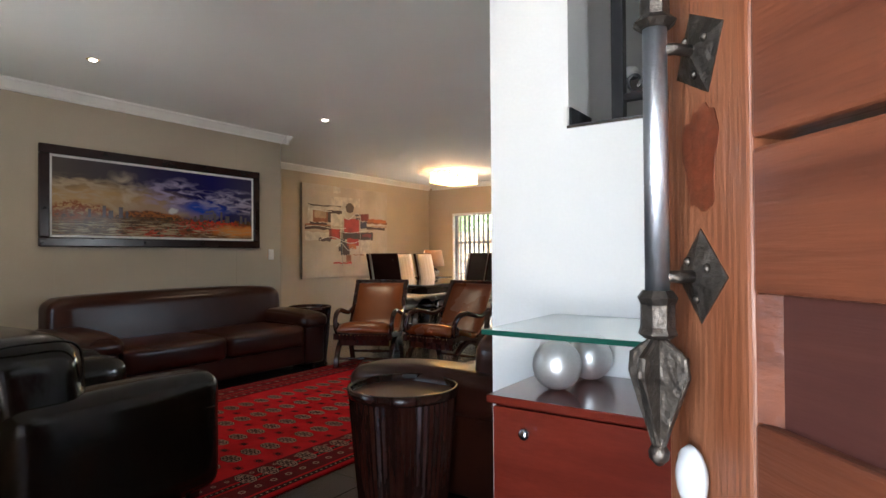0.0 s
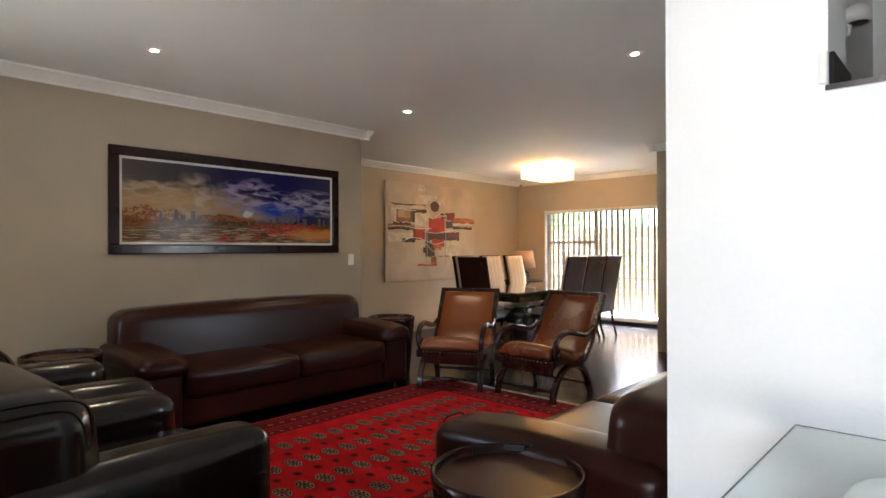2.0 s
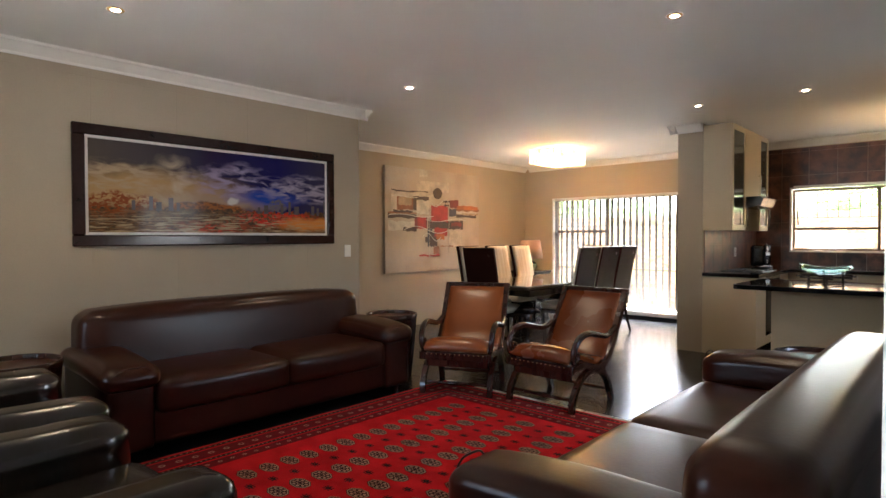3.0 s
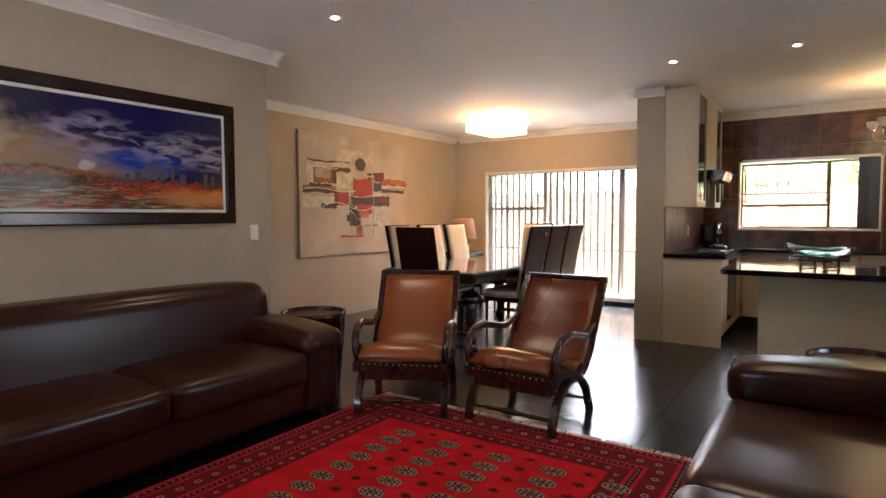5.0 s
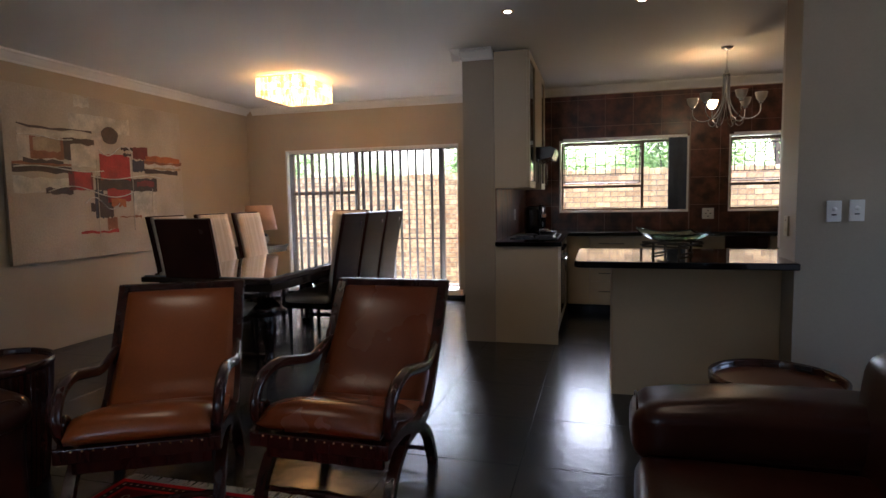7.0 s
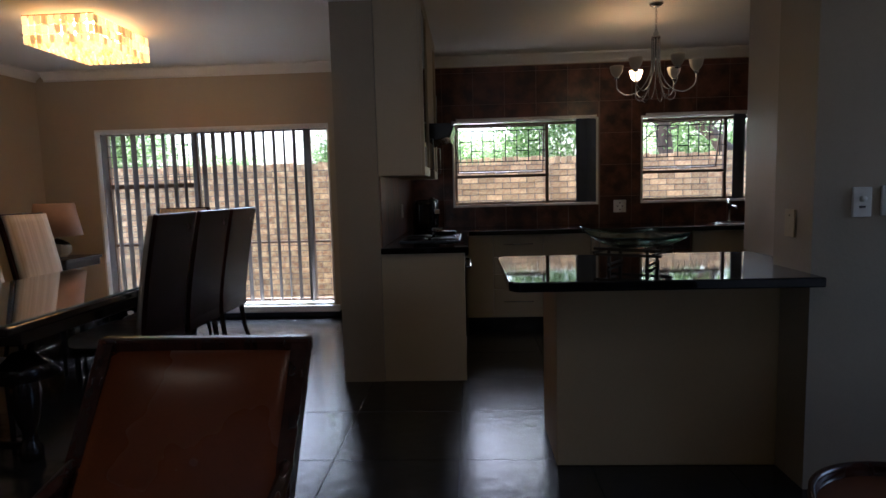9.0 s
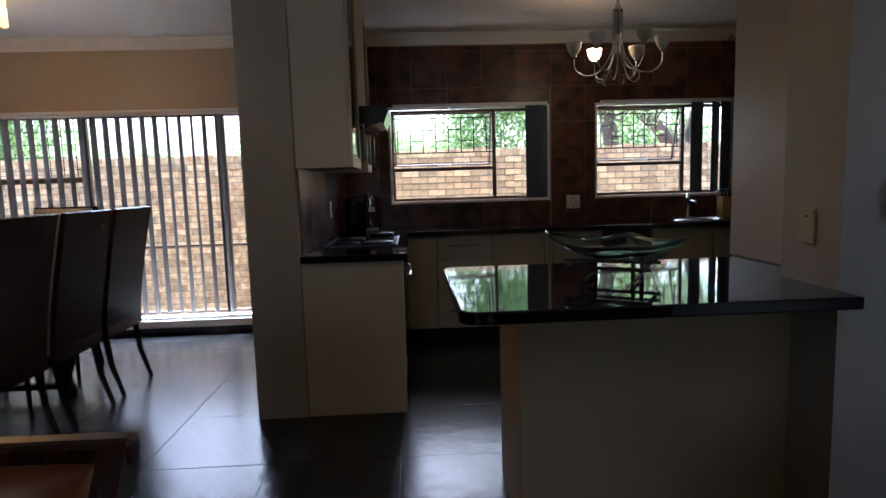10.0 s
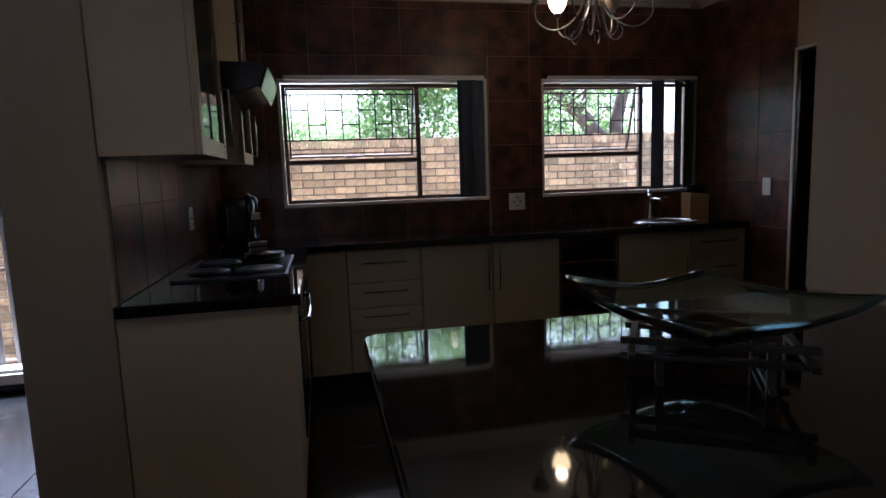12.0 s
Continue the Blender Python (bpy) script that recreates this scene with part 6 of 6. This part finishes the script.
def add_brick(x, z, w, h, single):
    global brick_me
    if single:
        if brick_me is None:
            ob = part("brick", block(-BW / 2, BW / 2, 12.0, 12.06, 0, BH, 0.004, 1), BRICK, garden_wall)
            brick_me = ob.data
        else:
            ob = new("brick", brick_me)
            ob.parent = garden_wall
        ob.location = (x, random.uniform(-0.003, 0.003), z)
        ob.scale = (w / BW, 1, h / BH)
    else:
        y = random.uniform(-0.003, 0.003)
        vs = [joined.verts.new((x + sx * w / 2, 12.0 + y + (0.06 if sy else 0), z + sz * h)) for sx in (-1, 1) for sy in (0, 1) for sz in (0, 1)]
        for f in ((0, 1, 5, 4), (0, 2, 3, 1), (4, 5, 7, 6), (1, 3, 7, 5), (0, 4, 6, 2)):
            joined.faces.new([vs[i] for i in f])


def yard_walls():
    for c in range(-5, 20):
        z = -0.06 + c * (BH + BJ)
        for k in range(-42, 20):
            x = -1.0 + k * (BW + BJ) + (0.5 * (BW + BJ) if c % 2 else 0)
            add_brick(x, z, BW, BH, -2.7 < x < 0.75 and z > 0.75)
    z = -0.06 + 20 * (BH + BJ)
    for k in range(-118, 60):
        x = -1.0 + k * (BH + BJ)
        add_brick(x, z, BH, 0.10 + random.uniform(-0.012, 0.018), -2.7 < x < 0.75)
    tagged(part("brick_courses", joined, island_brick(), garden_wall, "face brick courses"), kind="stuff")


LEAF = bpy.data.materials.new("sunlit_leaf")
LEAF.use_nodes = True
_n = LEAF.node_tree.nodes
_b = _n["Principled BSDF"]
_g = _n.new("ShaderNodeNewGeometry")
_r = _n.new("ShaderNodeValToRGB")
_r.color_ramp.elements[0].color, _r.color_ramp.elements[1].color = (0.11, 0.19, 0.055, 1), (0.30, 0.42, 0.15, 1)
LEAF.node_tree.links.new(_g.outputs["Random Per Island"], _r.inputs[0])
LEAF.node_tree.links.new(_r.outputs[0], _b.inputs["Base Color"])
_b.inputs["Roughness"].default_value = 0.5
_tr = _n.new("ShaderNodeBsdfTranslucent")
LEAF.node_tree.links.new(_r.outputs[0], _tr.inputs[0])
_mx = _n.new("ShaderNodeMixShader")
_mx.inputs[0].default_value = 0.5
LEAF.node_tree.links.new(_b.outputs[0], _mx.inputs[1])
LEAF.node_tree.links.new(_tr.outputs[0], _mx.inputs[2])
LEAF.node_tree.links.new(_mx.outputs[0], _n["Material Output"].inputs[0])
BARK = material("grey_brown_bark", (0.12, 0.085, 0.06), 0.9, vary=0.14, scale=8, fine=30, stretch=(1, 1, 0.4), bump=0.2)




def old_tree(label, stems, seed, leaves):
    """A big tree of a few thick stems, each a line of (x, y, z, radius), with leaves hung high up."""
    rng = random.Random(seed)
    t = thing("tree", label, "tree", pose(0, 0, 0), "garden trees")
    wood, tips = bmesh.new(), []
    for stem in stems:
        line = smooth_line([(p[0], p[1], p[2]) for p in stem], 4)
        rad = [stem[min(i // 4, len(stem) - 1)][3] * (1 - 0.05 * (i % 4)) for i in range(len(line))]
        tube([p + Vector((rng.gauss(0, 0.02), rng.gauss(0, 0.02), 0)) for p in line], rad, 12, wood)
        for p in line[len(line) // 2:]:
            for _ in range(4):
                q, e = p.copy(), Vector((rng.uniform(-1, 1), rng.uniform(-1, 1), rng.uniform(-0.1, 0.9))).normalized()
                twig = [q.copy()]
                for _ in range(5):
                    e = (e + Vector((rng.uniform(-0.4, 0.4), rng.uniform(-0.4, 0.4), rng.uniform(-0.35, 0.2)))).normalized()
                    q = q + e * 0.32
                    twig.append(q.copy())
                    tips.append(q.copy())
                tube(twig, [0.03, 0.024, 0.019, 0.014, 0.009, 0.005], 5, wood)
    part("trunk", wood, BARK, t, "thick grey-brown stems and limbs", smooth=True)
    crown_of(t, rng, [tips[rng.randrange(len(tips))] for _ in range(leaves)], 0.24, 0.085)
    return t


def crown_of(parent, rng, centres, spread, leaf_size):
    """Small folded leaves scattered round the centres, as one mesh."""
    verts, faces = [], []
    for p in centres:
        c = p + Vector((rng.gauss(0, 1), rng.gauss(0, 1), rng.gauss(0, 0.8))) * spread
        m = Euler((rng.uniform(-1, 1), rng.uniform(-1, 1), rng.uniform(0, 6.3))).to_matrix()
        s = leaf_size * rng.uniform(0.6, 1.3)
        n = len(verts)
        for u, v, w in ((-0.5, 0, 0), (0, 0.24, 0.05), (0.5, 0, 0), (0, -0.24, 0.05)):
            verts.append(c + m @ Vector((u, v, w)) * s)
        faces.append((n, n + 1, n + 2, n + 3))
    me = bpy.data.meshes.new("crown")
    me.from_pydata(verts, [], faces)
    me.materials.append(LEAF)
    crown = new("crown", me)
    crown.parent = parent
    return crown


def bush(name, label, x, y, wide, deep, z0, z1, seed, clumps=46, leaves=9000, leaf_size=0.08, taper=0.35):
    """A leafy mass: stems that fork up into clumps of leaves, narrower towards the top by taper."""
    rng = random.Random(seed)
    t = thing(name, label, "shrub" if name == "shrub" else "tree", pose(x, y, -0.505), "garden greenery")
    wood, spots = bmesh.new(), []
    for _ in range(clumps):
        k, a, r = rng.random(), rng.uniform(0, 6.28), math.sqrt(rng.random())
        slim = 1 - taper * k
        p = Vector((wide * r * math.cos(a) * slim, deep * r * math.sin(a) * slim, 0.45 + z0 + (z1 - z0) * k))
        spots.append(p)
        foot = Vector((p.x * 0.12, p.y * 0.12, 0.0))
        if len(spots) > 7:
            continue
        tube([foot, foot.lerp(p, 0.5) + Vector((rng.gauss(0, 0.06), 0, 0.1)), p], [0.035, 0.02, 0.006], 5, wood)
    part("stems", wood, BARK, t, "thin forking stems", smooth=True)
    crown_of(t, rng, [spots[rng.randrange(clumps)] for _ in range(leaves)], 0.20 * (wide + deep) / 2 + 0.05, leaf_size)
    return t


old_tree("old spreading tree with thick crossing limbs behind the wall", (
    ((1.20, 14.5, -0.52, 0.20), (1.12, 14.5, 1.2, 0.16), (1.06, 14.5, 2.3, 0.14), (0.85, 14.6, 3.6, 0.11), (0.2, 14.8, 4.8, 0.06)),
    ((2.75, 14.6, -0.52, 0.21), (2.55, 14.6, 1.4, 0.15), (2.13, 14.5, 1.95, 0.13), (1.48, 14.4, 2.52, 0.11), (0.5, 14.2, 3.1, 0.07), (-0.6, 14.2, 3.7, 0.04)),
    ((2.62, 14.7, 1.3, 0.13), (2.75, 14.8, 2.3, 0.11), (3.1, 14.9, 3.3, 0.08), (3.4, 15.0, 4.4, 0.05))), 3, 9000)
bush("tree", "bright green leafy tree behind the garden wall", -0.5, 17.2, 1.7, 1.2, 1.0, 4.6, 5, 70, 26000, 0.11)
bush("tree", "sparse pale green tree beyond the garden wall", -3.2, 21.0, 1.8, 1.2, 0.8, 2.9, 8, 40, 12000, 0.12)
bush("tree", "bright green leafy tree beyond the old tree", 4.2, 20.0, 2.2, 1.4, 0.8, 4.6, 15, 60, 18000, 0.13)
bush("tree", "dark narrow conifer behind the garden wall", -4.85, 14.6, 0.80, 0.7, 0.1, 4.4, 12, 80, 26000, 0.06, 0.75)
bush("tree", "dense blue-green tree behind the garden wall", -11.6, 17.0, 2.2, 1.3, 0.6, 4.6, 21, 80, 30000, 0.11)
bush("tree", "dense blue-green tree far along the wall", -15.5, 17.5, 2.4, 1.3, 0.6, 5.0, 27, 60, 18000, 0.13)
bush("shrub", "low green shrub rising just above the garden wall", -8.3, 17.0, 0.95, 0.7, 0.4, 2.15, 33, 40, 9000, 0.09)


# ---- tiles and bricks ----
yard_walls()


def clipped(rect, holes):
    """What is left of a rectangle (u0, u1, v0, v1) once the holes are taken out."""
    rest = [rect]
    for h in holes:
        out = []
        for a0, a1, b0, b1 in rest:
            if h[0] >= a1 or h[1] <= a0 or h[2] >= b1 or h[3] <= b0:
                out.append((a0, a1, b0, b1))
                continue
            if h[0] > a0:
                out.append((a0, h[0], b0, b1))
            if h[1] < a1:
                out.append((h[1], a1, b0, b1))
            lo, hi = max(a0, h[0]), min(a1, h[1])
            if h[2] > b0:
                out.append((lo, hi, b0, h[2]))
            if h[3] < b1:
                out.append((lo, hi, h[3], b1))
        rest = out
    return [r for r in rest if r[1] - r[0] > 0.012 and r[3] - r[2] > 0.012]


TP = 0.309
grout_n = structure("tile_bed_north", wall_with_holes("y", 9.412, 9.4195, -3.111, 0.474, 0.86, 2.462, [KW1, KW2]), KGROUT, "brown grout bed behind maroon wall tiles", "wall tiling")
for i in range(-3, 11):
    for j in range(0, 6):
        u0, v0 = -2.469 + i * TP, 0.865 + j * TP
        rect = (max(u0, -3.110) + 0.002, min(u0 + TP, 0.473) - 0.002, v0 + 0.002, min(v0 + TP, 2.462) - 0.002)
        if rect[1] - rect[0] < 0.02 or rect[3] - rect[2] < 0.02:
            continue
        for a in clipped(rect, [KW1, KW2]):
            part("tile", block(a[0], a[1], 9.408, 9.413, a[2], a[3], 0.0012, 1), KTILE, grout_n)
grout_e = structure("tile_bed_east", block(0.467, 0.474, 8.502, 9.408, 0.0, 2.462), KGROUT, "brown grout bed behind maroon side tiles", "wall tiling")
for i in range(0, 4):
    for j in range(-3, 6):
        a = (max(9.26 - (i + 0) * TP - 0.16, 8.503) + 0.0015, min(9.26 - i * TP + TP - 0.16, 9.407) - 0.0015, max(0.865 + j * TP, 0) + 0.0015, min(0.865 + (j + 1) * TP, 2.462) - 0.0015)
        if a[1] - a[0] > 0.02 and a[3] - a[2] > 0.02:
            part("tile", block(0.463, 0.468, *a, 0.0012, 1), KTILE, grout_e)
grout_w = structure("tile_bed_west", block(-3.111, -3.104, 7.40, 9.408, 0.90, 2.462), KGROUT, "brown grout bed behind maroon splashback tiles", "wall tiling")
for i in range(0, 7):
    for j in range(0, 6):
        a = (7.40 + i * TP + 0.0015, min(7.40 + (i + 1) * TP, 9.407) - 0.0015, 0.902 + j * TP, min(0.899 + (j + 1) * TP, 2.462))
        if a[1] - a[0] > 0.02 and a[3] - a[2] > 0.02:
            part("tile", block(-3.105, -3.100, *a, 0.0012, 1), KTILE, grout_w)

floor_bed = bpy.data.objects["floor"]
FT = 0.60
slate_me = None
for i in range(-12, 4):
    for j in range(-2, 17):
        u0, v0 = -0.19 + i * FT, -0.37 + j * FT
        a = (max(u0, -6.93) + 0.0012, min(u0 + FT, 1.30) - 0.0012, max(v0, -0.58) + 0.0012, min(v0 + FT, 9.42) - 0.0012)
        if a[1] - a[0] < 0.03 or a[3] - a[2] < 0.03 or (a[1] < -5.61 and a[3] < 4.13):
            continue
        whole = abs(a[1] - a[0] - FT + 0.0024) < 1e-6 and abs(a[3] - a[2] - FT + 0.0024) < 1e-6
        if whole and slate_me:
            ob = new("slate_tile", slate_me)
            ob.parent = floor_bed
        else:
            w, d = (a[1] - a[0]) / 2, (a[3] - a[2]) / 2
            ob = part("slate_tile", block(-w, w, -d, d, -0.011, 0.0, 0.0015, 1), SLATE, floor_bed)
            if whole:
                slate_me = ob.data
        ob.location = ((a[0] + a[1]) / 2, (a[2] + a[3]) / 2, random.uniform(-0.0008, 0.0))
